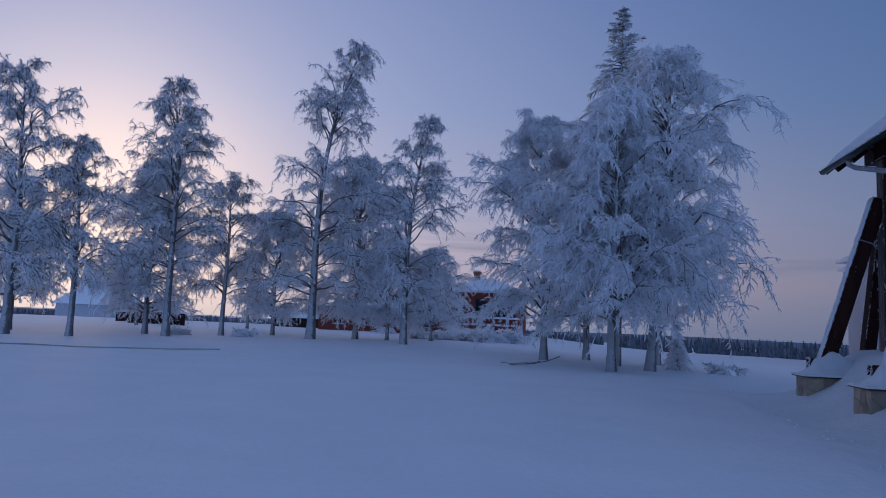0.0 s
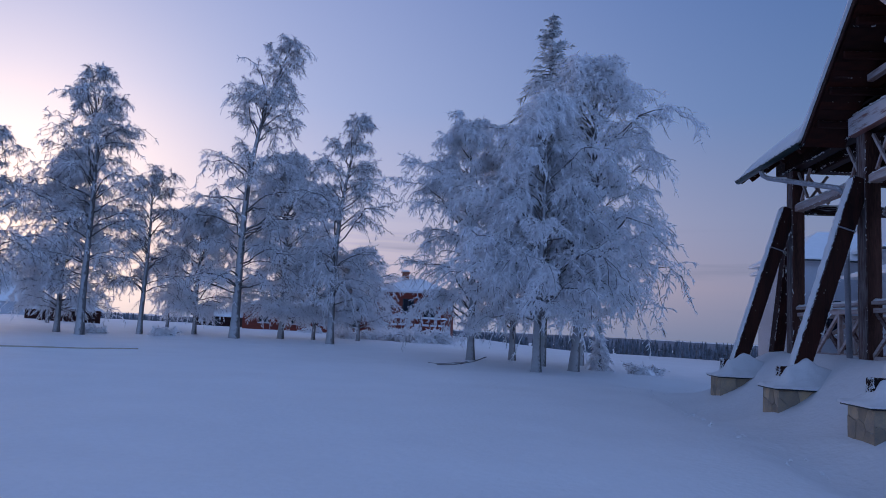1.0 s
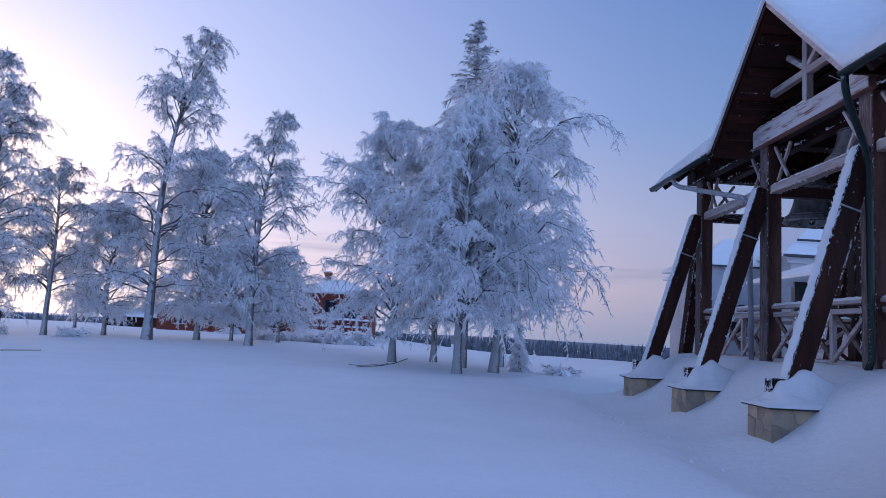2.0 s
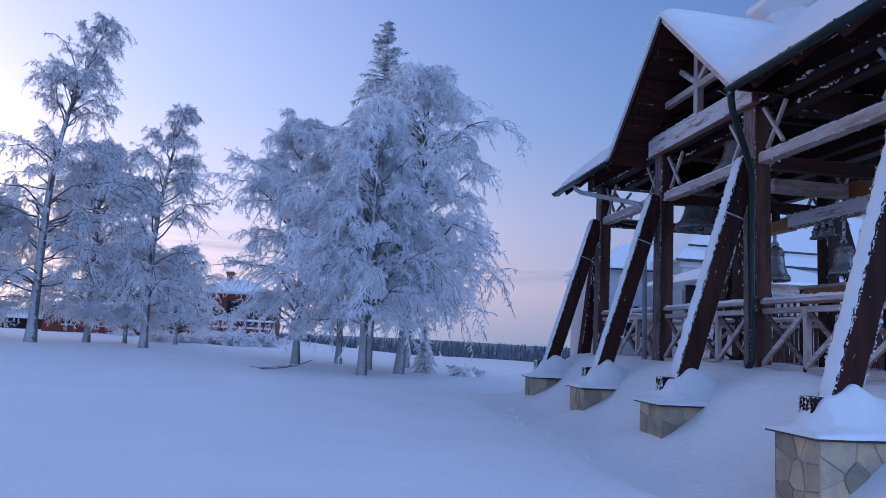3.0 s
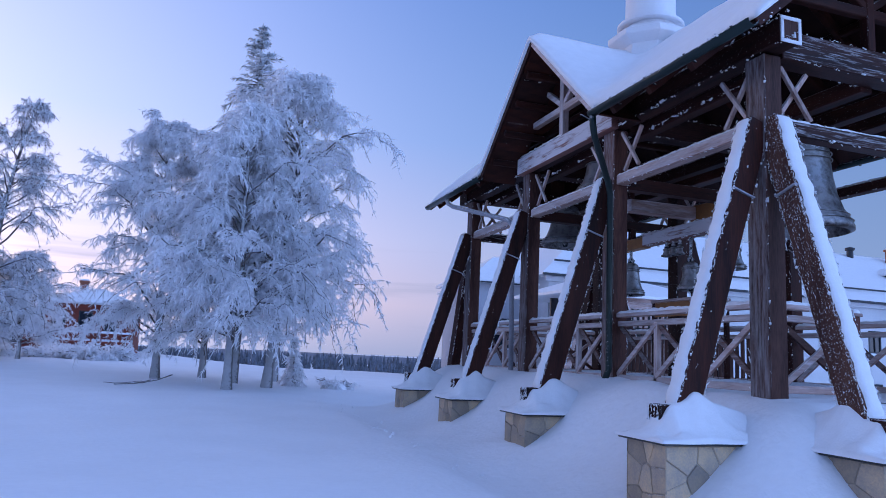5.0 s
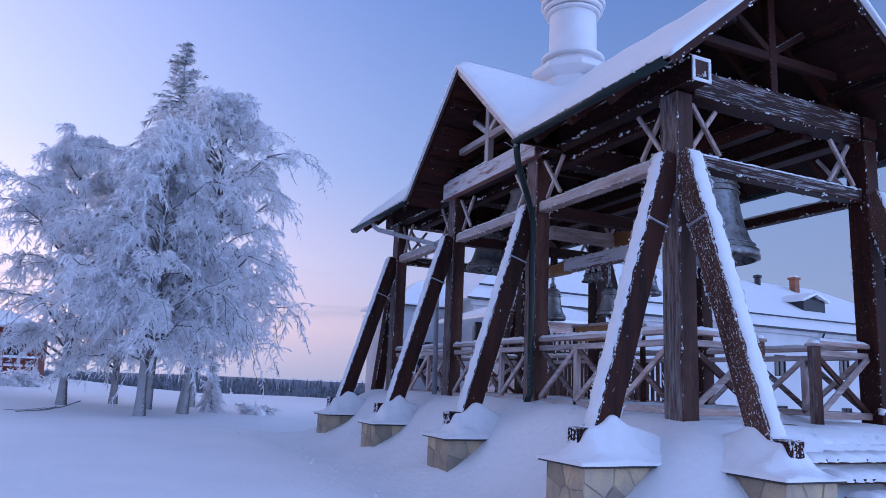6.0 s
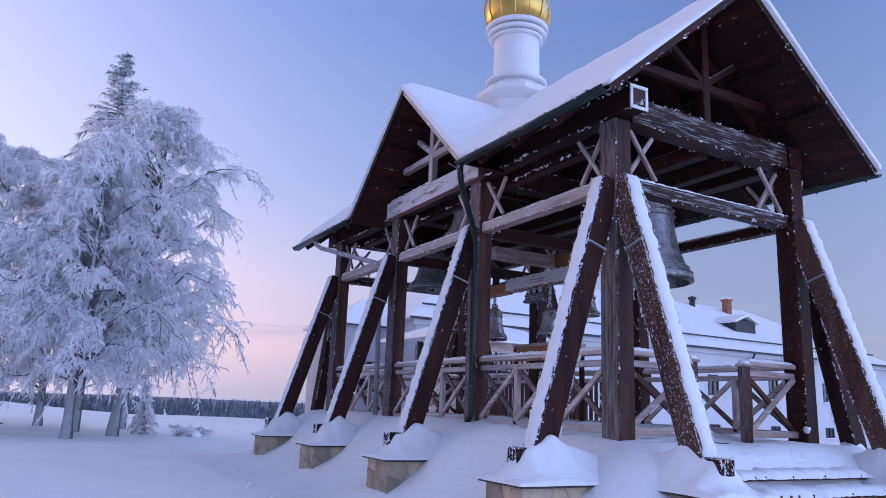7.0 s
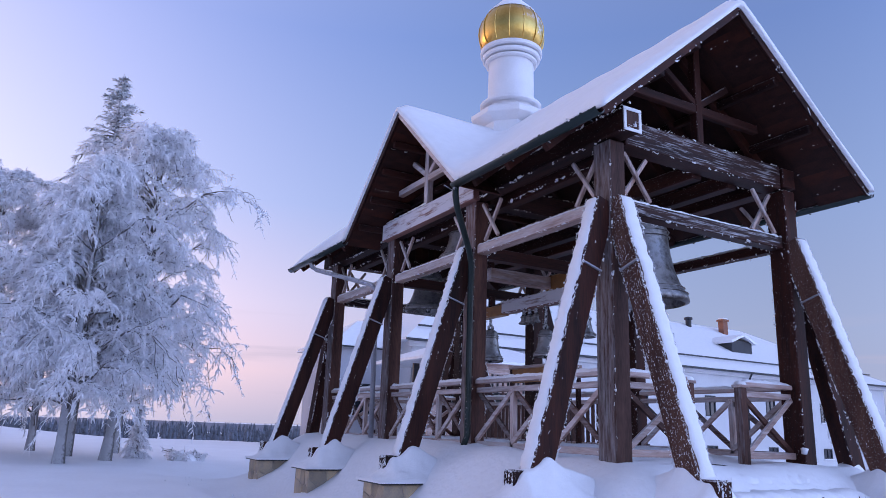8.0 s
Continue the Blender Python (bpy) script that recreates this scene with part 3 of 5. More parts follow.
# verge boards on the open gables
for y in (ry0 + 0.015, ry1 - 0.015):
    for xe in (ROOF_X0, ROOF_X1):
        slope_board((xe, y, EAVE_Z), (RIDGE_X, y, RIDGE_Z), 0.035, 0.11, 0.055, "verge_board", WOOD)
for s in (-1, 1):
    slope_board((ROOF_X0 + 0.015, GABLE_Y + s * GABLE_HALF, EAVE_Z), (ROOF_X0 + 0.015, GABLE_Y, GABLE_Z), 0.035, 0.11, 0.055, "verge_board", PALE_WOOD if s < 0 else WOOD)
# rafters under the decks
for i in range(12):
    y = 0.45 + i * 0.86
    for xe, sgn in ((ROOF_X0, 1), (ROOF_X1, -1)):
        if sgn > 0 and abs(y - GABLE_Y) < GABLE_HALF + 0.1:
            continue
        slope_board((xe + 0.06 * sgn, y, EAVE_Z + 0.03), (RIDGE_X - 0.05 * sgn, y, RIDGE_Z - 0.05), 0.09, 0.14, 0.12, "rafter", SOFFIT)
# boards of the overhanging soffits, lapped
board_mesh = finish("soffit_board", box(-0.36, 0.36, -0.112, 0.112, -0.012, 0.012), SOFFIT)
slope_main = math.atan2(RIDGE_Z - EAVE_Z, RIDGE_X - ROOF_X0)
for sgn, xe in ((1, ROOF_X0), (-1, ROOF_X1)):
    for i in range(17):
        f = (i + 0.5) / 17
        x = xe + (RIDGE_X - xe) * f
        ob = new("soffit_board", board_mesh)
        ob.parent = roof
        ob.matrix_basis = Matrix.Translation((x, ry0 + 0.42, float(main_z(x)) - 0.05 - 0.006 * (i % 2))) @ Matrix.Rotation(-slope_main * sgn, 4, "Y") @ Matrix.Rotation(math.pi / 2, 4, "Z")
slope_gable = math.atan2(GABLE_Z - EAVE_Z, GABLE_HALF)
for sgn in (1, -1):
    for i in range(16):
        f = (i + 0.5) / 16
        y = GABLE_Y + sgn * GABLE_HALF * (1 - f)
        ob = new("soffit_board", board_mesh)
        ob.parent = roof
        ob.matrix_basis = Matrix.Translation((ROOF_X0 + 0.42, y, float(cross_z(y)) - 0.05 - 0.006 * (i % 2))) @ Matrix.Rotation(-slope_gable * sgn, 4, "X")
# frosted purlin stubs in the front gable's soffit
for sgn in (1, -1):
    for f in (0.18, 0.4, 0.62, 0.82):
        y = GABLE_Y + sgn * GABLE_HALF * (1 - f)
        part("purlin", beam((ROOF_X0 + 0.12, y, float(cross_z(y)) - 0.13), (0.25, y, float(cross_z(y)) - 0.13), 0.10, 0.12), WOOD, roof, "purlin end")
for xs in (0.35, 1.05, 2.65, 3.35):
    part("purlin", beam((xs, ry0 + 0.12, float(main_z(xs)) - 0.13), (xs, ry1 - 0.12, float(main_z(xs)) - 0.13), 0.10, 0.12), WOOD, roof, "purlin")


def roof_snow():
    nx, ny = 76, 150
    xs, ys = np.linspace(ROOF_X0 - 0.05, ROOF_X1 + 0.05, nx), np.linspace(ROOF_Y0 - 0.03, ROOF_Y1 + 0.03, ny)
    X, Y = np.meshgrid(xs, ys)
    m, c = main_z(X), np.where(X < RIDGE_X, cross_z(Y), -9)
    base = np.maximum(m, c)
    k = 0.16
    full = k * np.logaddexp(m / k, c / k)
    edge = np.minimum.reduce([X - xs[0], xs[-1] - X, Y - ys[0], ys[-1] - Y])
    thick = 0.17 * (0.45 + 0.55 * smooth01(0, 0.22, edge)) + 0.02 * np.sin(2.1 * X + 0.4) * np.sin(1.3 * Y) + 0.008 * np.sin(7 * Y + 3 * X)
    top = full + thick
    low = base + 0.006
    V = np.concatenate([np.stack([X, Y, top], -1).reshape(-1, 3), np.stack([X, Y, low], -1).reshape(-1, 3)])
    i = (np.arange(ny - 1)[:, None] * nx + np.arange(nx - 1)[None])
    F = [np.stack([i, i + 1, i + nx + 1, i + nx], -1).reshape(-1, 4), (np.stack([i, i + nx, i + nx + 1, i + 1], -1) + nx * ny).reshape(-1, 4)]
    rim = np.concatenate([np.arange(nx), (np.arange(1, ny) * nx + nx - 1), (ny - 1) * nx + np.arange(nx - 2, -1, -1), np.arange(ny - 2, 0, -1) * nx])
    r2 = np.roll(rim, -1)
    F.append(np.stack([rim, rim + nx * ny, r2 + nx * ny, r2], -1))
    np_part("snow_blanket", np_mesh("snow_blanket", V, np.concatenate(F), SNOW_FINE, True), roof, "deep smooth snow on the roof", "stuff")


for i in range(22):
    x = ROOF_X0 + 0.62 + 0.19 * i
    top_z = float(main_z(x)) - 0.16
    if top_z > 4.45:
        part("gable_board", box(x - 0.092, x + 0.092, 9.70, 9.725 + 0.006 * (i % 2), 4.06, top_z), SOFFIT, roof, "upright board closing the far gable")
roof_snow()
rime([((x, ry0 + 0.1, float(main_z(x)) - 0.075), (x, ry0 + 0.75, float(main_z(x)) - 0.075)) for x in np.linspace(ROOF_X0 + 0.2, ROOF_X1 - 0.2, 16)], roof, 480, 6, 0.9)
rime([((ROOF_X0 + 0.1, y, float(cross_z(y)) - 0.075), (ROOF_X0 + 0.75, y, float(cross_z(y)) - 0.075)) for y in np.linspace(GABLE_Y - 1.9, GABLE_Y + 1.9, 12)], roof, 481, 6, 0.9)
rime([((FRONT_X - 0.16, -0.6, z), (FRONT_X - 0.16, 10.2, z)) for z in (4.07, 4.39)] + [((0.35, 0.4, 3.99), (0.35, 9.3, 3.99)), ((ROOF_X0 - 0.13, -0.7, 4.0), (ROOF_X0 - 0.13, 2.5, 4.0)), ((ROOF_X0 - 0.13, 6.95, 4.0), (ROOF_X0 - 0.13, 10.3, 4.0))], roof, 482, 20, 1.2)
for yv in (ry0,):
    for xe in (ROOF_X0, ROOF_X1):
        rime([((xe, yv - 0.004, EAVE_Z - 0.10), (RIDGE_X, yv - 0.004, RIDGE_Z - 0.11))], roof, 483 + int(xe), 8, 1.2)


def gutter(p, q):
    bm = bmesh.new()
    p, q = Vector(p), Vector(q)
    s = Vector((1, 0, 0))
    prof = [(0.075 * math.cos(a), 0.075 * math.sin(a)) for a in np.linspace(math.pi, 2 * math.pi, 9)] + [(0.066 * math.cos(a), 0.066 * math.sin(a)) for a in np.linspace(2 * math.pi, math.pi, 9)]
    a = [bm.verts.new(p + s * x + Vector((0, 0, z))) for x, z in prof]
    b = [bm.verts.new(q + s * x + Vector((0, 0, z))) for x, z in prof]
    n = len(prof)
    for i in range(n):
        bm.faces.new((a[i], a[(i + 1) % n], b[(i + 1) % n], b[i]))
    bm.faces.new(a), bm.faces.new(b[::-1])
    g = part("gutter", bm, GREEN, roof, "dark green half-round gutter", True)
    for k in range(int((q - p).length / 0.8) + 1):
        c = p + (q - p).normalized() * (0.25 + 0.8 * k)
        part("bracket", beam(c + Vector((-0.085, 0, 0.01)), c + Vector((0.10, 0, -0.06)), 0.03, 0.012, 0), IRON, g)


gutter((ROOF_X0 - 0.06, -0.74, 3.99), (ROOF_X0 - 0.06, 2.55, 3.99))
gutter((ROOF_X0 - 0.06, 6.92, 3.99), (ROOF_X0 - 0.06, 10.38, 3.99))
gutter((ROOF_X1 + 0.06, -0.74, 3.99), (ROOF_X1 + 0.06, 10.38, 3.99))
part("downpipe", pipe([(-0.82, 2.50, 3.93), (-0.81, 2.51, 3.80), (-0.74, 2.58, 3.66), (-0.20, 3.06, 3.12), (-0.10, 3.16, 2.95), (-0.09, 3.17, 0.25), (-0.16, 3.16, 0.10)], 0.05), GREEN, tower, "dark green downpipe", True)
part("downpipe", pipe([(-0.80, 9.0, 3.93), (-0.78, 8.95, 3.82), (-0.70, 8.85, 3.74), (-0.17, 6.95, 3.18), (-0.10, 6.82, 3.05), (-0.09, 6.72, 0.10)], 0.05), PIPE, tower, "frost-covered downpipe", True)

# cupola over the crossing
cup = thing("cupola", (RIDGE_X, GABLE_Y, 0))
cup.parent = tower
tagged(cup, "white drum with mouldings and a gilded onion dome")


def octagon(profile):
    bm = lathe(profile, 8)
    bmesh.ops.rotate(bm, verts=bm.verts[:], cent=(0, 0, 0), matrix=Matrix.Rotation(math.pi / 8, 3, "Z"))
    return bm


part("cupola_base", octagon([(0.60, 5.4), (0.60, 6.30), (0.64, 6.32), (0.80, 6.42), (0.81, 6.44), (0.81, 6.53), (0.76, 6.55), (0.58, 6.68), (0, 6.70)]), WHITE, cup, "eight-sided moulded base")
drum = part("drum", lathe([(0.49, 6.64), (0.475, 7.0), (0.465, 7.82), (0.465, 8.06), (0, 8.07)], 40), WHITE, cup, "", True)
for r, z0, z1 in ((0.63, 6.76, 6.83), (0.535, 6.85, 6.92), (0.545, 7.74, 7.81), (0.60, 7.83, 7.92), (0.645, 7.95, 8.05)):
    part("moulding", lathe([(0.45, z0 + 0.005), (r - 0.03, z0), (r, z0 + 0.02), (r, z1 - 0.01), (r - 0.02, z1), (0.45, z1 + 0.005)], 40), WHITE, drum)
DOME = ((0.55, 8.03), (0.61, 8.11), (0.665, 8.24), (0.69, 8.40), (0.68, 8.56), (0.62, 8.74), (0.50, 8.91), (0.34, 9.06), (0.20, 9.24), (0.11, 9.45), (0.06, 9.70))
dome = part("onion_dome", lathe(list(DOME) + [(0.04, 9.82), (0, 9.83)], 28), GOLD, cup, "gilded onion dome dusted with snow", True)
for i in range(14):
    a = 2 * math.pi * i / 14
    part("dome_seam", pipe([((r + 0.004) * math.cos(a), (r + 0.004) * math.sin(a), z) for r, z in DOME[1:9]], 0.012, 5), GOLD, dome)
part("snow_cap", lathe([(0.515, 8.90), (0.50, 8.95), (0.37, 9.08), (0.22, 9.25), (0.12, 9.46), (0.05, 9.72)], 28), SNOW_FINE, dome, "rime on the upper dome", True, "stuff")
part("finial_ball", lathe([(0.0, 9.76), (0.09, 9.82), (0.12, 9.92), (0.09, 10.02), (0.0, 10.08)], 16), GOLD, cup, "", True)
part("finial_post", beam((0, 0, 10.0), (0, 0, 10.95), 0.05, 0.05, 0.004), GOLD, cup)
part("finial_bar", beam((0, -0.28, 10.6), (0, 0.28, 10.6), 0.05, 0.05, 0.004), GOLD, cup)

# floor deck
deck = part("deck", box(-0.02, 3.80, -0.02, 9.68, -0.20, 0.02), WOOD, tower, "plank deck under drifted snow")


# ---- railings ----
def railing(a, b, seed, cells=3, pickets=False):
    """A rail panel between posts with crossed braces or upright slats."""
    a, b = Vector(a), Vector(b)
    d = (b - a).normalized()
    L = (b - a).length
    r = thing("railing", a, "frosted wooden railing with crossed braces" if not pickets else "weathered railing with upright slats", "railing", "railings of the bell tower")
    d0 = Vector((0, 0, 0))
    nrm = d.cross(Vector((0, 0, 1)))

    def bar(nm, p, q, w, h, mat=PALE_WOOD):
        return part(nm, beam(p, q, w, h, 0.006), mat, r)
    top = bar("top_rail", Vector((0, 0, 1.08)), d * L + Vector((0, 0, 1.08)), 0.13, 0.06)
    part("snow_crust", snow_strip(Vector((0, 0, 1.105)), d * L + Vector((0, 0, 1.105)), 0.12, 0.05, seed), SNOW_FINE, top, "", True, "stuff")
    bar("middle_rail", Vector((0, 0, 0.95)), d * L + Vector((0, 0, 0.95)), 0.07, 0.08)
    bar("bottom_rail", Vector((0, 0, 0.14)), d * L + Vector((0, 0, 0.14)), 0.08, 0.09)
    if pickets:
        n = int(L / 0.15)
        for i in range(n):
            p = d * (L * (i + 0.5) / n)
            bar("slat", p + Vector((0, 0, 0.1)), p + Vector((0, 0, 0.92)), 0.085, 0.025, WOOD_RIMED)
        return r
    for i in range(cells):
        x0, x1 = L * i / cells, L * (i + 1) / cells
        bar("cross_brace", d * x0 + Vector((0, 0, 0.18)) + nrm * 0.025, d * x1 + Vector((0, 0, 0.92)) + nrm * 0.025, 0.045, 0.075)
        bar("cross_brace", d * x0 + Vector((0, 0, 0.92)) - nrm * 0.025, d * x1 + Vector((0, 0, 0.18)) - nrm * 0.025, 0.045, 0.075, WOOD_RIMED)
        if i:
            bar("baluster", d * x0 + Vector((0, 0, 0.12)), d * x0 + Vector((0, 0, 0.95)), 0.08, 0.08)
    return r


for i, (ya, yb) in enumerate(zip(POST_Y, POST_Y[1:])):
    railing((FRONT_X, ya - PW / 2, 0), (FRONT_X, yb + PW / 2, 0), 100 + i)
    railing((BACK_X, ya - PW / 2, 0), (BACK_X, yb + PW / 2, 0), 110 + i, pickets=i < 2)
railing((FRONT_X + PW / 2, POST_Y[3], 0), (1.34, POST_Y[3], 0), 120, cells=1)
railing((2.48, POST_Y[3], 0), (BACK_X - PW / 2, POST_Y[3], 0), 121, cells=1)
railing((FRONT_X + PW / 2, POST_Y[0], 0), (BACK_X - PW / 2, POST_Y[0], 0), 122)
for x in (1.40, 2.42):
    n = thing("newel_post", (x, POST_Y[3], 0), "short newel post capped with snow beside the steps", "post", "newel posts")
    part("shaft", box(-0.06, 0.06, -0.06, 0.06, -0.15, 1.03, 0.008), WOOD_RIMED, n)
    part("cap", box(-0.08, 0.08, -0.08, 0.08, 1.03, 1.07, 0.006), PALE_WOOD, n)
    part("snow_cap", lathe([(0.08, 1.07), (0.08, 1.09), (0.06, 1.115), (0, 1.13)], 14), SNOW_FINE, n, "", True, "stuff")

# steps down from the deck
for i in range(5):
    st = thing("stair_step", (0.85, -0.42 - 0.36 * i, -0.13 - 0.16 * i), "wooden step buried in snow", "step", "steps to the bell tower")
    part("tread", box(0, 2.4, -0.17, 0.17, -0.05, 0.0, 0.006), WOOD_RIMED, st)
    part("riser", box(0, 2.4, 0.13, 0.16, -0.16, -0.052), WOOD, st)
    part("snow_crust", snow_strip((0.0, -0.02, -0.03), (2.42, -0.02, -0.03), 0.40, 0.10, 130 + i), SNOW_FINE, st, "", True, "stuff")

# ---- bells and the frame they hang from ----
def bell(x, y, rim_z, r, h, beam_z):
    b = thing("bell", (x, y, rim_z), "dark bronze church bell dusted with frost, hung from a beam", "bell", "bells")
    t = 0.07 * r
    prof = [(0.90 * r, 0.0), (1.0 * r, 0.015 * h), (1.0 * r, 0.05 * h), (0.93 * r, 0.12 * h), (0.80 * r, 0.22 * h), (0.69 * r, 0.36 * h), (0.62 * r, 0.52 * h), (0.58 * r, 0.68 * h), (0.56 * r, 0.80 * h),
            (0.50 * r, 0.88 * h), (0.34 * r, 0.93 * h), (0, 0.95 * h), (0, 0.95 * h - t), (0.48 * r, 0.80 * h), (0.55 * r, 0.55 * h), (0.66 * r, 0.30 * h), (0.90 * r, 0.0)]
    part("body", lathe(prof, 36), BRONZE, b, "", True)
    for f, rr in ((0.10, 0.965), (0.155, 0.895), (0.70, 0.60), (0.76, 0.59)):
        part("moulding", lathe([(rr * r, f * h - 0.012), (rr * r + 0.018, f * h), (rr * r, f * h + 0.012)], 36), BRONZE, b, "", True)
    part("crown_loop", pipe([(0.12 * r, 0, 0.93 * h), (0.17 * r, 0, 1.02 * h), (0, 0, 1.10 * h), (-0.17 * r, 0, 1.02 * h), (-0.12 * r, 0, 0.93 * h)], 0.035, 8), IRON, b, "", True)
    part("hanger", beam((0, 0, 1.04 * h), (0, 0, beam_z - rim_z), 0.06, 0.03, 0.004), IRON, b)
    part("clapper", lathe([(0.02, 0.55 * h), (0.02, 0.18 * h), (0.07 * r + 0.03, 0.08 * h), (0.06 * r + 0.02, -0.01 * h), (0, -0.03 * h)], 12), IRON, b, "", True)
    return b


for x in (0.55, 1.95, 2.7):
    part("bell_beam", beam((x, 0.3, 4.10), (x, 9.35, 4.10), 0.2, 0.22), WOOD, tower, "bell beam")
bell(2.0, 1.45, 2.30, 0.65, 1.48, 4.0)
bell(1.72, 7.95, 2.93, 0.54, 1.0, 4.0)
bell(0.80, 4.92, 3.42, 0.46, 0.78, 4.30)
part("bell_beam", beam((0.80, 4.2, 4.36), (0.80, 5.6, 4.36), 0.16, 0.14), WOOD, tower, "short bell beam")
for y in (4.25, 5.55):
    part("bearer", beam((0.45, y, 4.24), (2.05, y, 4.24), 0.12, 0.10), WOOD, tower, "short bearer")
# lower frame with the small bells in the middle bay
part("bell_beam", beam((1.43, 5.0, 3.29), (2.89, 5.0, 3.29), 0.2, 0.24), PALE_WOOD, tower, "frosted bell beam")
part("bell_beam", beam((3.0, 5.12, 3.30), (3.0, 2.95, 3.30), 0.2, 0.30), CUT, tower, "orange-brown bell beam")
lo = part("bell_beam", beam((2.4, 3.15, 2.83), (2.4, 5.8, 2.83), 0.22, 0.25), PINK, tower, "pinkish frosted bell beam")
rime(beam_edges((2.4, 3.15, 2.83), (2.4, 5.8, 2.83), 0.22, 0.25), lo, 700, 30)
part("bell_beam", beam((2.4, 5.8, 2.79), (2.4, 7.3, 2.79), 0.2, 0.22), CUT, tower, "orange-brown bell beam")
for y in (3.2, 6.32):
    part("beam_hanger", beam((2.4, y, 2.88), (2.4, y, 3.14), 0.12, 0.12), WOOD, tower)
part("beam_hanger", beam((1.5, 5.0, 3.39), (1.5, 5.0, 4.20), 0.10, 0.10), WOOD, tower)
bell(2.4, 4.44, 1.72, 0.24, 0.56, 2.72)
bell(2.4, 6.35, 1.75, 0.28, 0.72, 2.70)
bell(2.4, 3.35, 2.0, 0.22, 0.45, 2.72)
for k in range(4):
    bell(2.4, 5.15 - 0.20 * k + (0.0 if k < 3 else -0.75), 2.42, 0.095 - 0.006 * k, 0.19, 2.72)
ringer = thing("ringing_table", (2.95, 5.2, 0), "plain wooden ringing stand with an orange plank front", "stand")
part("tabletop", box(-0.35, 0.35, -0.75, 0.75, 1.58, 1.64, 0.008), PALE_WOOD, ringer)
part("front_board", box(-0.33, -0.30, -0.72, 0.72, 1.30, 1.58, 0.006), CUT, ringer)
for sx in (-0.3, 0.3):
    for sy in (-0.68, 0.68):
        part("leg", box(sx - 0.04, sx + 0.04, sy - 0.04, sy + 0.04, -0.02, 1.58, 0.006), WOOD, ringer)


# ---- stone footings with snow caps ----
def stone_face(w, h, rng):
    """Rubble facing: w x h broken into irregular convex outlines round scattered centres."""
    nx, nz = max(2, round(w / 0.26)), max(2, round(h / 0.22))
    seeds = [((i + 0.5 * (k % 2) * 0.8 + rng.uniform(0.15, 0.85)) * w / (nx + 0.4), (k + rng.uniform(0.15, 0.85)) * h / nz) for i in range(nx) for k in range(nz)]
    out = []
    for a in seeds:
        poly = [(0, 0), (w, 0), (w, h), (0, h)]
        for b in seeds:
            if a is b:
                continue
            mx, mz, dx, dz = (a[0] + b[0]) / 2, (a[1] + b[1]) / 2, b[0] - a[0], b[1] - a[1]
            side = [(p[0] - mx) * dx + (p[1] - mz) * dz for p in poly]
            cut = []
            for i, p in enumerate(poly):
                q, sp, sq = poly[(i + 1) % len(poly)], side[i], side[(i + 1) % len(poly)]
                if sp <= 0:
                    cut.append(p)
                if (sp < 0 < sq) or (sq < 0 < sp):
                    f = sp / (sp - sq)
                    cut.append((p[0] + (q[0] - p[0]) * f, p[1] + (q[1] - p[1]) * f))
            poly = cut
            if len(poly) < 3:
                break
        if len(poly) > 2:
            out.append(poly)
    return out


def stone_piece(poly, depth, rng):
    """One stone: its outline drawn in for the joint, proud of the mortar, with a worn uneven face."""
    bm = bmesh.new()
    cx, cz = sum(p[0] for p in poly) / len(poly), sum(p[1] for p in poly) / len(poly)
    size = max(0.05, max(math.hypot(x - cx, z - cz) for x, z in poly))
    k = 1 - 0.007 / size
    a = [bm.verts.new((cx + (x - cx) * k, 0, cz + (z - cz) * k)) for x, z in poly]
    b = [bm.verts.new((cx + (x - cx) * k * 0.94, -depth * rng.uniform(0.75, 1.0), cz + (z - cz) * k * 0.94)) for x, z in poly]
    c = bm.verts.new((cx, -depth * rng.uniform(0.95, 1.2), cz))
    n = len(a)
    for i in range(n):
        bm.faces.new((a[i], a[(i + 1) % n], b[(i + 1) % n], b[i]))
        bm.faces.new((b[i], b[(i + 1) % n], c))
    return bm


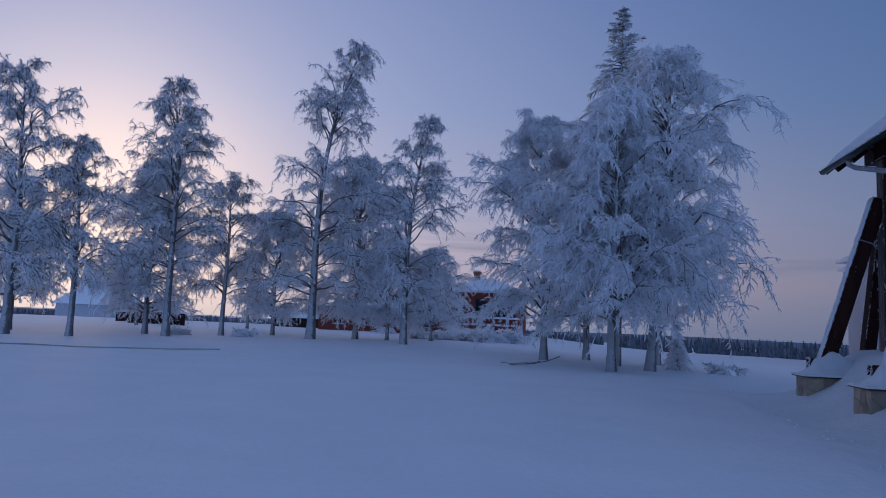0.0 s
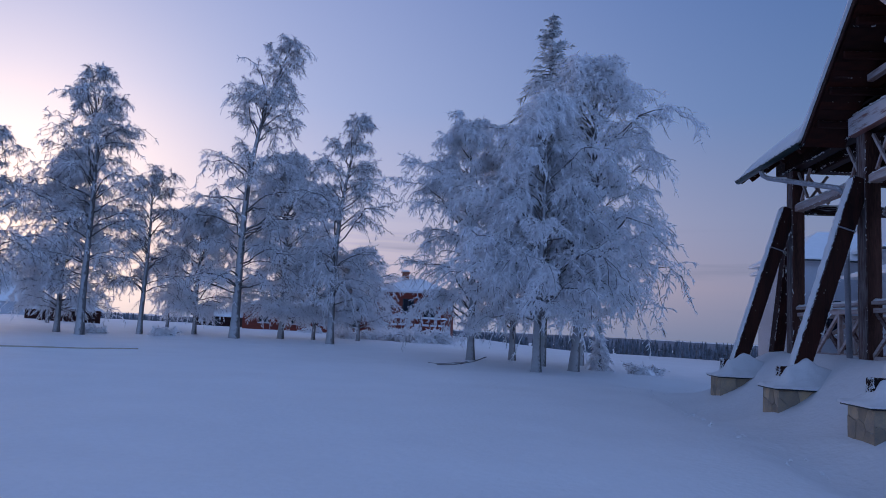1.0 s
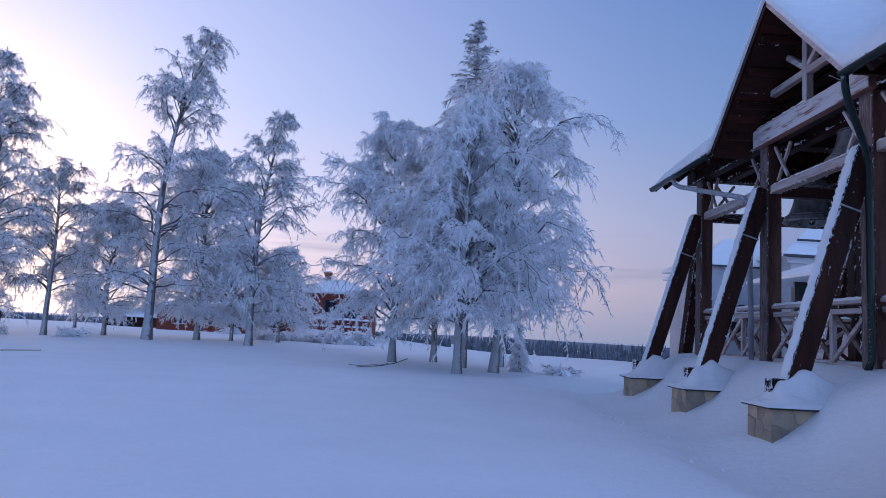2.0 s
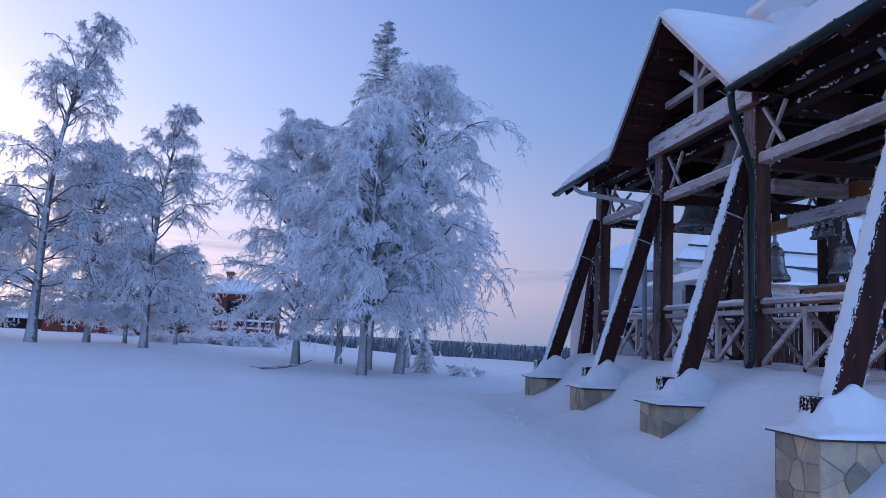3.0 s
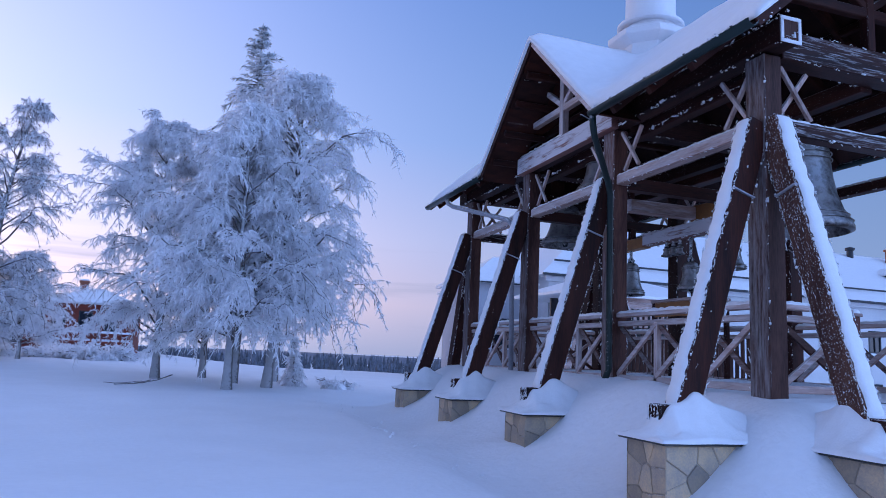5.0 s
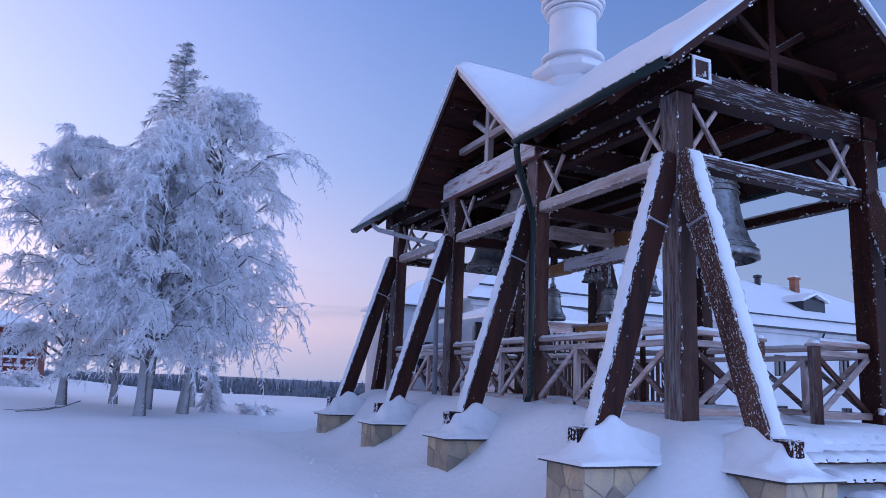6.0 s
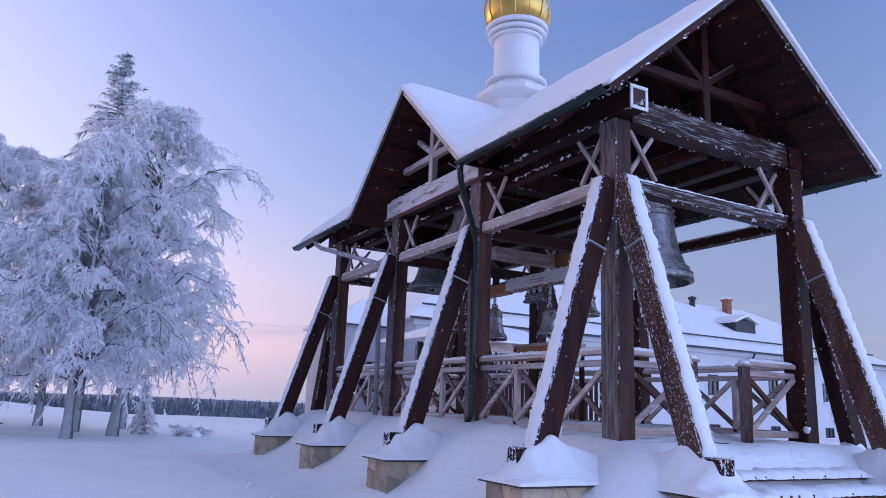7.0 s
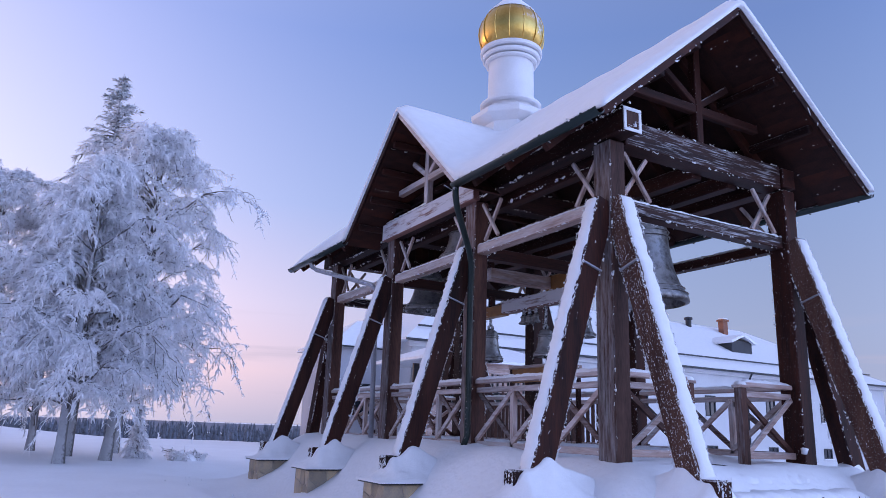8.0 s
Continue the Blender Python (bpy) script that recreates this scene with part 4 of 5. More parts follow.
def footing(cx, cy, turn, seed):
    """Local: outer face at x = -0.78, the timber comes from +x; top of the stone at z = -0.43."""
    rng = random.Random(seed)
    f = thing("stone_footing", (cx, cy, 0), "squared stone footing under a pointed cap of snow", "footing", "footings of the bell tower")
    f.matrix_basis = Matrix.Translation((cx, cy, 0)) @ Matrix.Rotation(turn, 4, "Z")
    half, x0, x1, z0, z1 = 0.35, -0.62, 0.55, -1.35, -0.44
    part("core", box(x0 + 0.02, x1, -half + 0.02, half - 0.02, z0, z1), MORTAR, f, "pale mortar core")
    part("cap_slab", box(x0 - 0.06, x1, -half - 0.06, half + 0.06, z1, z1 + 0.025, 0.004), SLAB, f, "dark flashing under the snow")
    faces = [(2 * half, Matrix.Translation((x0 + 0.02, half, z0)) @ Matrix.Rotation(-math.pi / 2, 4, "Z")), (x1 - x0, Matrix.Translation((x0, -half + 0.02, z0))),
             (x1 - x0, Matrix.Translation((x1, half - 0.02, z0)) @ Matrix.Rotation(math.pi, 4, "Z"))]
    for w, m in faces:
        for poly in stone_face(w, z1 - z0, rng):
            ob = part("stone", stone_piece(poly, rng.uniform(0.008, 0.020), rng), STONE, f)
            ob.matrix_basis = m
    # snow cap rising to the strut, over the sole timber and into the bank behind
    nx, ny = 56, 40
    xs, ys = np.linspace(x0 - 0.08, x1 + 0.30, nx), np.linspace(-half - 0.08, half + 0.08, ny)
    X, Y = np.meshgrid(xs, ys)
    Y = Y + 0.012 * np.sin(9 * X + seed)
    crest = np.interp(xs, (xs[0], x0, -0.52, -0.46, -0.40, -0.22, -0.08, 0.10, 0.35, xs[-1]), (-0.395, -0.350, -0.30, -0.22, -0.07, -0.05, 0.0, -0.02, -0.07, -0.20))
    crest = np.convolve(np.pad(crest, 1, mode="edge"), np.ones(3) / 3, mode="valid")[None]
    across = np.clip(1 - np.maximum(np.abs(Y) - 0.10, 0) / half, 0, 1) ** 1.25
    wob = 0.022 * np.sin(7 * X + seed + 2 * Y) * np.sin(8 * Y + 2 * seed) + 0.010 * np.sin(19 * X + 3 * seed + 4 * Y) * np.sin(17 * Y - 5 * X) + 0.004 * np.sin(41 * X + 13 * Y + seed) * np.sin(37 * Y - 17 * X + 2 * seed)
    top = z1 + 0.055 + (crest - z1 - 0.055) * across + wob * np.minimum(1, 3 * across) + 0.10 * np.exp(-((X + 0.04) / 0.16) ** 2 - (Y / 0.18) ** 2) + 0.012 * np.sin(6 * X + 11 * Y + seed) * (across < 0.3)
    low = np.full_like(top, z1 + 0.022)
    V = np.concatenate([np.stack([X, Y, top], -1).reshape(-1, 3), np.stack([X, Y, low], -1).reshape(-1, 3)])
    i = np.arange(ny - 1)[:, None] * nx + np.arange(nx - 1)[None]
    F = [np.stack([i, i + 1, i + nx + 1, i + nx], -1).reshape(-1, 4)]
    rim = np.concatenate([np.arange(nx), (np.arange(1, ny) * nx + nx - 1), (ny - 1) * nx + np.arange(nx - 2, -1, -1), np.arange(ny - 2, 0, -1) * nx])
    r2 = np.roll(rim, -1)
    F.append(np.stack([rim, rim + nx * ny, r2 + nx * ny, r2], -1))
    np_part("snow_cap", np_mesh("snow_cap", V, np.concatenate(F), SNOW_FINE, True), f, "drifted snow cap", "stuff")


for i, py in enumerate(POST_Y):
    footing(-0.93, py - 0.05, 0, 200 + i)
    footing(4.71, py, math.pi, 210 + i)
for i, px in enumerate((FRONT_X, BACK_X)):
    footing(px, -0.93, math.pi / 2, 220 + i)
    footing(px, 10.6, -math.pi / 2, 224 + i)


# ---- trees ----
def tubes(P, R, sides=3):
    """Vertices and quads of many tubes: P (n, k, 3), R (n, k)."""
    n, k, _ = P.shape
    T = np.gradient(P, axis=1)
    T /= np.linalg.norm(T, axis=2, keepdims=True) + 1e-9
    ref = np.tile(np.array([0.37, 0.81, 0.45]), (n, k, 1))
    S = np.cross(T, ref)
    S /= np.linalg.norm(S, axis=2, keepdims=True) + 1e-9
    U = np.cross(T, S)
    a = 2 * np.pi * np.arange(sides) / sides
    V = P[:, :, None] + R[:, :, None, None] * (np.cos(a)[None, None, :, None] * S[:, :, None] + np.sin(a)[None, None, :, None] * U[:, :, None])
    base = (np.arange(n)[:, None, None] * k + np.arange(k - 1)[None, :, None]) * sides
    j = np.arange(sides)[None, None]
    j2 = (j + 1) % sides
    F = np.stack([base + j, base + j2, base + sides + j2, base + sides + j], -1).reshape(-1, 4)
    return V.reshape(-1, 3), F


def blades(rng, P, W):
    """Narrow flat sprays of ice needles along polylines P (n, k, 3) of half widths W (n, k), turned at random."""
    n, k, _ = P.shape
    T = np.gradient(P, axis=1)
    S = np.cross(T, rng.normal(0, 1, (n, 1, 3)))
    S /= np.linalg.norm(S, axis=2, keepdims=True) + 1e-9
    V = np.stack([P - S * W[..., None], P + S * W[..., None]], 2)
    base = (np.arange(n)[:, None] * k + np.arange(k - 1)[None]) * 2
    F = np.stack([base, base + 1, base + 3, base + 2], -1).reshape(-1, 4)
    return V.reshape(-1, 3), F


def strands(rng, start, way, length, droop, k, wobble=0.05):
    """Polylines that leave start along way and bend down."""
    n = len(start)
    t = np.linspace(0, 1, k)[None, :, None]
    L = length[:, None, None]
    P = start[:, None] + way[:, None] * L * t
    P[:, :, 2] -= (droop * length)[:, None] * np.linspace(0, 1, k)[None] ** 2.4
    steps = np.cumsum(rng.normal(0, 1, (n, k, 3)) * wobble * L, axis=1)
    steps -= steps[:, :1]
    return P + steps


def at_param(P, u):
    """Points and directions at parameters u (n, m) on polylines P (n, k, 3)."""
    n, k, _ = P.shape
    f = u * (k - 1)
    i = np.clip(f.astype(int), 0, k - 2)
    w = (f - i)[..., None]
    rows = np.arange(n)[:, None]
    a, b = P[rows, i], P[rows, i + 1]
    d = b - a
    d = d / (np.linalg.norm(d, axis=2, keepdims=True) + 1e-9)
    return a * (1 - w) + b * w, d


def birch(name, x, y, height, seed, spread=0.22, low=0.12, limbs=46, seconds=16, twigs=13, lean=(0, 0), droop=0.48, hang=0.20, thick=1.0, frosty=0.75, bend=0.0, wide_at=0.35,
          label="tall birch with drooping twigs under thick hoar frost", trunk_r=None, twig_r=0.023, clear=0.9, flare=0.7, near=False):
    rng = np.random.default_rng(seed)
    z0 = ground_at(x, y) - 0.15
    tree = thing(name, (x, y, z0), label, "tree", "frosted trees")
    k = 14
    s = np.linspace(0, 1, k)
    tr = np.zeros((1, k, 3))
    tr[0, :, 2] = s * height * 0.985
    tr[0, :, 0] = lean[0] * s * height + bend * s ** 3 * height + 0.012 * height * np.sin(5 * s + seed) * s
    tr[0, :, 1] = lean[1] * s * height + 0.012 * height * np.cos(4 * s + seed) * s
    r0 = trunk_r or 0.011 * height + 0.03
    rad = (r0 * (1 - s) ** 0.85 + 0.012)[None]
    rad[0, 0] *= 1.35
    np_part("trunk", np_mesh("trunk", *tubes(tr, rad, 10), TRUNK, True), tree)
    # limbs rise from the trunk and arch over
    limbs = int(limbs * 1.15)
    h = low + (0.97 - low) * np.sort(rng.random(limbs)) ** 0.9
    p0, _ = at_param(tr, h[None])
    p0 = p0[0]
    az = rng.random(limbs) * 2 * np.pi + np.arange(limbs) * 2.4
    prof = np.where(h < wide_at, 0.75 + 0.25 * h / wide_at, np.clip((1 - h) / (1 - wide_at), 0, 1) ** 0.7 + 0.06)
    length = spread * height * prof * rng.uniform(0.6, 1.25, limbs)
    rise = np.clip(rng.normal(1.25, 0.4, limbs), 0.3, 2.4) * (flare + (1.3 - flare) * h)
    way = unit(np.stack([np.cos(az), np.sin(az), rise], 1))
    reach = length * np.sqrt(1 + rise ** 2)
    reach = np.minimum(reach, np.maximum((1.0 - h) * height, 0.02 * height) * 1.5 / np.maximum(way[:, 2], 0.3))
    limb = strands(rng, p0, way, reach, droop * (0.7 + 0.5 * rng.random(limbs)), 10, 0.020)
    need = np.maximum(clear + 0.9 * rng.random(limbs) - limb[:, -1, 2], 0)
    limb[:, :, 2] += need[:, None] * np.linspace(0, 1, 10)[None] ** 2.4
    off = limb[:, :, 2].min(axis=1) > 0.45 * clear
    limb, length, limbs = limb[off], length[off], int(off.sum())
    lr = (0.010 + 0.012 * length)[:, None] * (1 - 0.8 * np.linspace(0, 1, 10))[None] * thick
    # boughs leave the limbs to both sides and bow down at their ends
    u = 0.22 + 0.78 * rng.random((limbs, seconds)) ** 0.8
    sp, sd = at_param(limb, u)
    side = unit(sd * 0.8 + rng.normal(0, 0.6, sd.shape) * np.array([1, 1, 0.7]) + np.array([0, 0, 0.15]))
    sl = (0.24 + 0.25 * length[:, None]) * rng.uniform(0.45, 1.35, u.shape)
    sp, side, sl = sp.reshape(-1, 3), side.reshape(-1, 3), np.minimum(sl.reshape(-1), 1.5)
    sec = strands(rng, sp, side, sl, (0.2 + 0.5 * droop) * rng.uniform(0.5, 1.5, len(sl)), 6, 0.05)
    off = sec[:, -1, 2] > 0.55 * clear
    sec, sl = sec[off], sl[off]
    sr = (0.008 + 0.005 * sl)[:, None] * (1 - 0.5 * np.linspace(0, 1, 6))[None] * thick
    np_part("branchwork", np_mesh("branchwork", *tubes(limb, lr, 5), BARK, True), tree, "", "stuff")
    bare = rng.random(len(sec)) < 0.95 - 0.68 * frosty
    np_part("spray", np_mesh("spray", *tubes(sec[~bare], sr[~bare] * 1.3, 3), FROST_DULL, True), tree, "", "stuff")
    if bare.sum():
        np_part("bare_spray", np_mesh("bare_spray", *tubes(sec[bare], sr[bare] * 1.1, 3), BARK, True), tree, "", "stuff")
    # fine twigs furred with rime hang from the boughs
    m = int(twigs * (1.0 + 0.9 * frosty))
    u = rng.random((len(sec), m)) ** 0.8
    tp, td = at_param(sec, u)
    tw = unit(td * 0.45 + rng.normal(0, 0.62, td.shape) + np.array([0, 0, -0.16]))
    tl = 0.98 * hang * rng.uniform(0.35, 1.25, u.shape) * (1.15 - 0.4 * u)
    tp, tw, tl = tp.reshape(-1, 3), tw.reshape(-1, 3), tl.reshape(-1)
    up = tp[:, 2] > 0.62 * clear
    tp, tw, tl = tp[up], tw[up], tl[up]
    k = 3 if near else 2
    st = strands(rng, tp, tw, tl, rng.uniform(0.15, 0.5, len(tl)), k, 0.06)
    trr = (0.62 if near else 0.70) * twig_r * rng.uniform(0.5, 1.4, len(tl))[:, None] * np.array([0.85, 1.0, 0.4] if near else [1.0, 0.5])[None]
    # the sheltered lower crown carries more rime than the windswept top
    rel = np.clip(tp[:, 2] / height, 0, 1)
    lot = rng.random(len(tl))
    full = np.clip(frosty + 0.40 - (0.40 if near else 0.75) * rel, 0.22, 0.98)
    white, dull = lot < full, (lot >= full) & (lot < full + 0.6 * (1 - full))
    np_part("crown", np_mesh("crown", *blades(rng, st[white], trr[white]), FROST), tree, kind="stuff")
    np_part("spray", np_mesh("spray", *blades(rng, st[dull], trr[dull]), FROST_DULL), tree, kind="stuff")
    dark = ~white & ~dull
    np_part("bare_spray", np_mesh("bare_spray", *tubes(st[dark], trr[dark] * 0.6, 3), BARK), tree, kind="stuff")
    return tree


def spruce(name, x, y, height, seed, width=0.16, label="tall slender spruce with rime on its boughs", whorls=34, base=0.05, needle=0.03, coat=None):
    rng = np.random.default_rng(seed)
    z0 = ground_at(x, y) - 0.15
    tree = thing(name, (x, y, z0), label, "tree", "frosted trees")
    k = 12
    s = np.linspace(0, 1, k)
    tr = np.zeros((1, k, 3))
    tr[0, :, 2] = s * height
    np_part("trunk", np_mesh("trunk", *tubes(tr, ((0.012 * height + 0.02) * (1 - s) + 0.01)[None], 8), TRUNK, True), tree)
    per = 9
    h = np.repeat(base + (0.985 - base) * np.linspace(0, 1, whorls) ** 0.9, per) + rng.normal(0, 0.004, whorls * per)
    h = np.clip(h, base, 0.985)
    n = len(h)
    az = rng.random(n) * 2 * np.pi
    length = width * height * ((1 - h) ** 0.85 + 0.010) * rng.uniform(0.5, 1.2, n)
    way = unit(np.stack([np.cos(az), np.sin(az), 0.15 + 0.40 * np.clip((h - 0.7) / 0.2, 0, 1) + rng.normal(0, 0.10, n)], 1))
    p0 = np.stack([np.zeros(n), np.zeros(n), h * height], 1)
    b = strands(rng, p0, way, length, np.where(h > 0.8, 0.15, 0.45), 7, 0.02)
    br = (0.010 + 0.013 * length)[:, None] * (1 - 0.8 * np.linspace(0, 1, 7))[None]
    np_part("branchwork", np_mesh("branchwork", *tubes(b, br, 4), BARK, True), tree, "", "stuff")
    # flat side sprays, furred with rime
    m = 44
    u = 0.10 + 0.90 * rng.random((n, m))
    tp, td = at_param(b, u)
    tw = unit(td * 0.9 + rng.normal(0, 0.7, td.shape) * np.array([1, 1, 0.35]) + np.array([0, 0, -0.05]))
    tl = (0.10 + 0.15 * length[:, None]) * rng.uniform(0.4, 1.3, u.shape)
    tp, tw, tl = tp.reshape(-1, 3), tw.reshape(-1, 3), tl.reshape(-1)
    st = strands(rng, tp, tw, tl, np.full(len(tl), 0.3), 3, 0.06)
    rr = 0.62 * needle * rng.uniform(0.5, 1.3, len(tl))[:, None] * np.array([0.8, 1.0, 0.3])[None]
    dark = rng.random(len(tl)) < (0.0 if coat else 0.10)
    np_part("foliage", np_mesh("foliage", *blades(rng, st[~dark], rr[~dark]), coat or NEEDLE), tree, kind="stuff")
    if dark.any():
        np_part("foliage", np_mesh("foliage", *blades(rng, st[dark], rr[dark]), GREEN_NEEDLE), tree, kind="stuff")
    return tree


# the clump beside the bell tower
birch("birch_tree", -5.01, 15.28, 8.7, 11, spread=0.29, low=0.15, limbs=80, seconds=22, twigs=16, droop=0.6, hang=0.22, frosty=0.98, wide_at=0.25, clear=0.85, twig_r=0.028, label="weeping birch hung low with white frost", near=True)
birch("birch_tree", -3.74, 17.09, 10.6, 12, spread=0.25, low=0.14, limbs=88, seconds=18, twigs=14, droop=0.55, hang=0.21, frosty=0.92, lean=(0.06, 0), wide_at=0.42, clear=1.5, twig_r=0.026, label="broad birch with long frosted boughs reaching out over the snow", near=True)
birch("birch_tree", -7.1, 19.4, 8.9, 13, spread=0.27, low=0.12, limbs=70, seconds=19, twigs=14, droop=0.5, clear=0.5, twig_r=0.026, hang=0.21, frosty=0.92, lean=(-0.03, 0), label="lower spreading birch with arching frosted twigs", near=True)
birch("birch_tree", -3.1, 20.9, 8.8, 14, spread=0.22, low=0.1, limbs=56, seconds=12, twigs=13, droop=0.5, frosty=0.9, clear=1.7)
birch("birch_tree", -5.6, 21.4, 8.2, 16, spread=0.28, low=0.1, limbs=46, seconds=12, twigs=12, droop=0.5, frosty=0.9, clear=1.7)
spruce("spruce_tree", -4.68, 18.4, 12.6, 15, width=0.30, base=0.26)
spruce("small_spruce", -2.75, 18.4, 1.7, 17, coat=FROST, width=0.28, whorls=14, label="young spruce loaded with frost at the foot of the birches")

# the row along the far side of the field
birch("birch_tree", -18.1, 25.84, 14.7, 21, spread=0.2, low=0.15, limbs=74, flare=0.25, clear=2.2, seconds=12, twigs=16, bend=0.11, frosty=0.6, hang=0.23, droop=0.55, label="tallest birch with an arching top bowed by frost")
birch("birch_tree", -13.53, 25.25, 10.8, 22, spread=0.21, low=0.14, limbs=62, flare=0.25, clear=1.8, frosty=0.65, bend=0.06)
birch("birch_tree", -23.08, 21.9, 11.6, 23, spread=0.2, low=0.15, limbs=66, flare=0.25, clear=1.9, frosty=0.55, hang=0.22, bend=-0.06)
birch("birch_tree", -22.2, 25.13, 7.8, 24, spread=0.27, low=0.22, limbs=46, flare=0.3, clear=1.9, frosty=0.5)
birch("birch_tree", -26.2, 16.54, 10.4, 25, spread=0.21, low=0.15, limbs=64, flare=0.25, clear=1.9, frosty=0.5)
birch("birch_tree", -24.47, 17.7, 7.8, 26, spread=0.22, low=0.18, limbs=48, flare=0.3, clear=1.7, frosty=0.5)
birch("birch_tree", -16.9, 29.0, 9.6, 27, spread=0.24, low=0.1, limbs=128, seconds=16, flare=0.3, clear=1.1, twigs=14, frosty=1.0, hang=0.23, wide_at=0.45, label="dense rounded birch white with frost behind the tallest one")
birch("birch_tree", -20.9, 28.0, 6.4, 28, spread=0.34, low=0.10, limbs=96, seconds=15, flare=0.3, clear=0.9, twigs=12, frosty=1.0)
birch("birch_tree", -25.0, 23.4, 8.2, 29, spread=0.27, low=0.1, limbs=112, seconds=15, flare=0.3, clear=0.9, twigs=12, frosty=1.0, label="short dense birch white with frost")
birch("birch_tree", -29.0, 20.0, 6.6, 30, spread=0.34, low=0.1, limbs=90, seconds=14, flare=0.3, clear=0.9, twigs=12, frosty=1.0)
birch("birch_tree", -15.4, 29.6, 5.2, 31, spread=0.36, low=0.12, limbs=84, seconds=14, twigs=12, flare=0.3, frosty=1.0)
birch("birch_tree", -13.2, 30.0, 4.9, 35, spread=0.36, low=0.12, limbs=80, seconds=14, twigs=12, flare=0.3, frosty=1.0)
birch("birch_tree", -31.0, 32.0, 5.5, 33, spread=0.28, low=0.1, limbs=34, seconds=9, twigs=10, frosty=0.9)
birch("birch_tree", -26.0, 36.0, 5.0, 34, spread=0.3, low=0.1, limbs=34, seconds=9, twigs=10, frosty=0.9)


# ---- small growth ----
def bush(name, x, y, size, seed, label):
    rng = np.random.default_rng(seed)
    z0 = ground_at(x, y) - 0.05
    b = thing(name, (x, y, z0), label, "bush", "frosted bushes")
    n = 26
    az = rng.random(n) * 2 * np.pi
    way = unit(np.stack([np.cos(az), np.sin(az), rng.uniform(0.4, 1.6, n)], 1))
    st = strands(rng, rng.normal(0, 0.06, (n, 3)) * np.array([1, 1, 0]), way, size * rng.uniform(0.6, 1.1, n), np.full(n, 0.35), 6, 0.05)
    np_part("branchwork", np_mesh("branchwork", *tubes(st, np.full((n, 6), 0.014 * size + 0.004), 4), BARK), b, "", "stuff")
    u = 0.2 + 0.8 * rng.random((n, 60))
    tp, td = at_param(st, u)
    tw = unit(td * 0.5 + rng.normal(0, 0.7, td.shape))
    tp, tw = tp.reshape(-1, 3), tw.reshape(-1, 3)
    tl = 0.22 * size * rng.uniform(0.4, 1.1, len(tp))
    t2 = strands(rng, tp, tw, tl, np.full(len(tl), 0.2), 3, 0.08)
    np_part("crown", np_mesh("crown", *blades(rng, t2, (0.020 * size + 0.006) * rng.uniform(0.6, 1.3, len(tl))[:, None] * np.array([0.9, 1.2, 0.5])[None]), FROST), b, kind="stuff")
    return b


pine = bush("young_pine", -1.40, 17.76, 0.75, 301, "young pine half buried in a cushion of snow")
part("snow_cushion", lathe([(0.42, -0.02), (0.38, 0.12), (0.24, 0.24), (0, 0.30)], 16), SNOW_FINE, pine, "", True, "stuff")
for i, (x, y, s) in enumerate(((-20.6, 24.2, 0.8), (-14.6, 33.0, 0.9), (-13.4, 34.0, 1.1), (-11.9, 34.6, 1.2), (-10.6, 33.6, 1.5), (-9.6, 34.6, 1.4), (-15.6, 36.5, 1.0), (-12.6, 37.5, 1.2), (-24.0, 24.6, 0.8), (-11.0, 36.0, 1.2), (-13.6, 40.5, 1.1), (-16.4, 41.5, 1.0), (-12.2, 42.5, 1.3), (-18.6, 42.0, 0.9))):
    bush("bush", x, y, s, 310 + i, "low bush bent under frost and snow")

# a broken bough lying in the snow
fallen = thing("fallen_bough", (-7.4, 15.9, ground_at(-7.4, 15.9)), "bare broken bough lying on the snow", "branch")
part("stem", pipe([(0.9, 0.1, 0.32), (0.5, 0.0, 0.16), (0.0, -0.05, 0.06), (-0.6, -0.1, 0.02)], 0.018, 6), BARK, fallen)
for k in range(5):
    part("twig", pipe([(0.6 - 0.25 * k, 0, 0.2 - 0.04 * k), (0.35 - 0.25 * k, 0.12 * (-1) ** k, 0.12 - 0.02 * k), (0.1 - 0.25 * k, 0.2 * (-1) ** k, 0.05)], 0.009, 5), BARK, fallen)

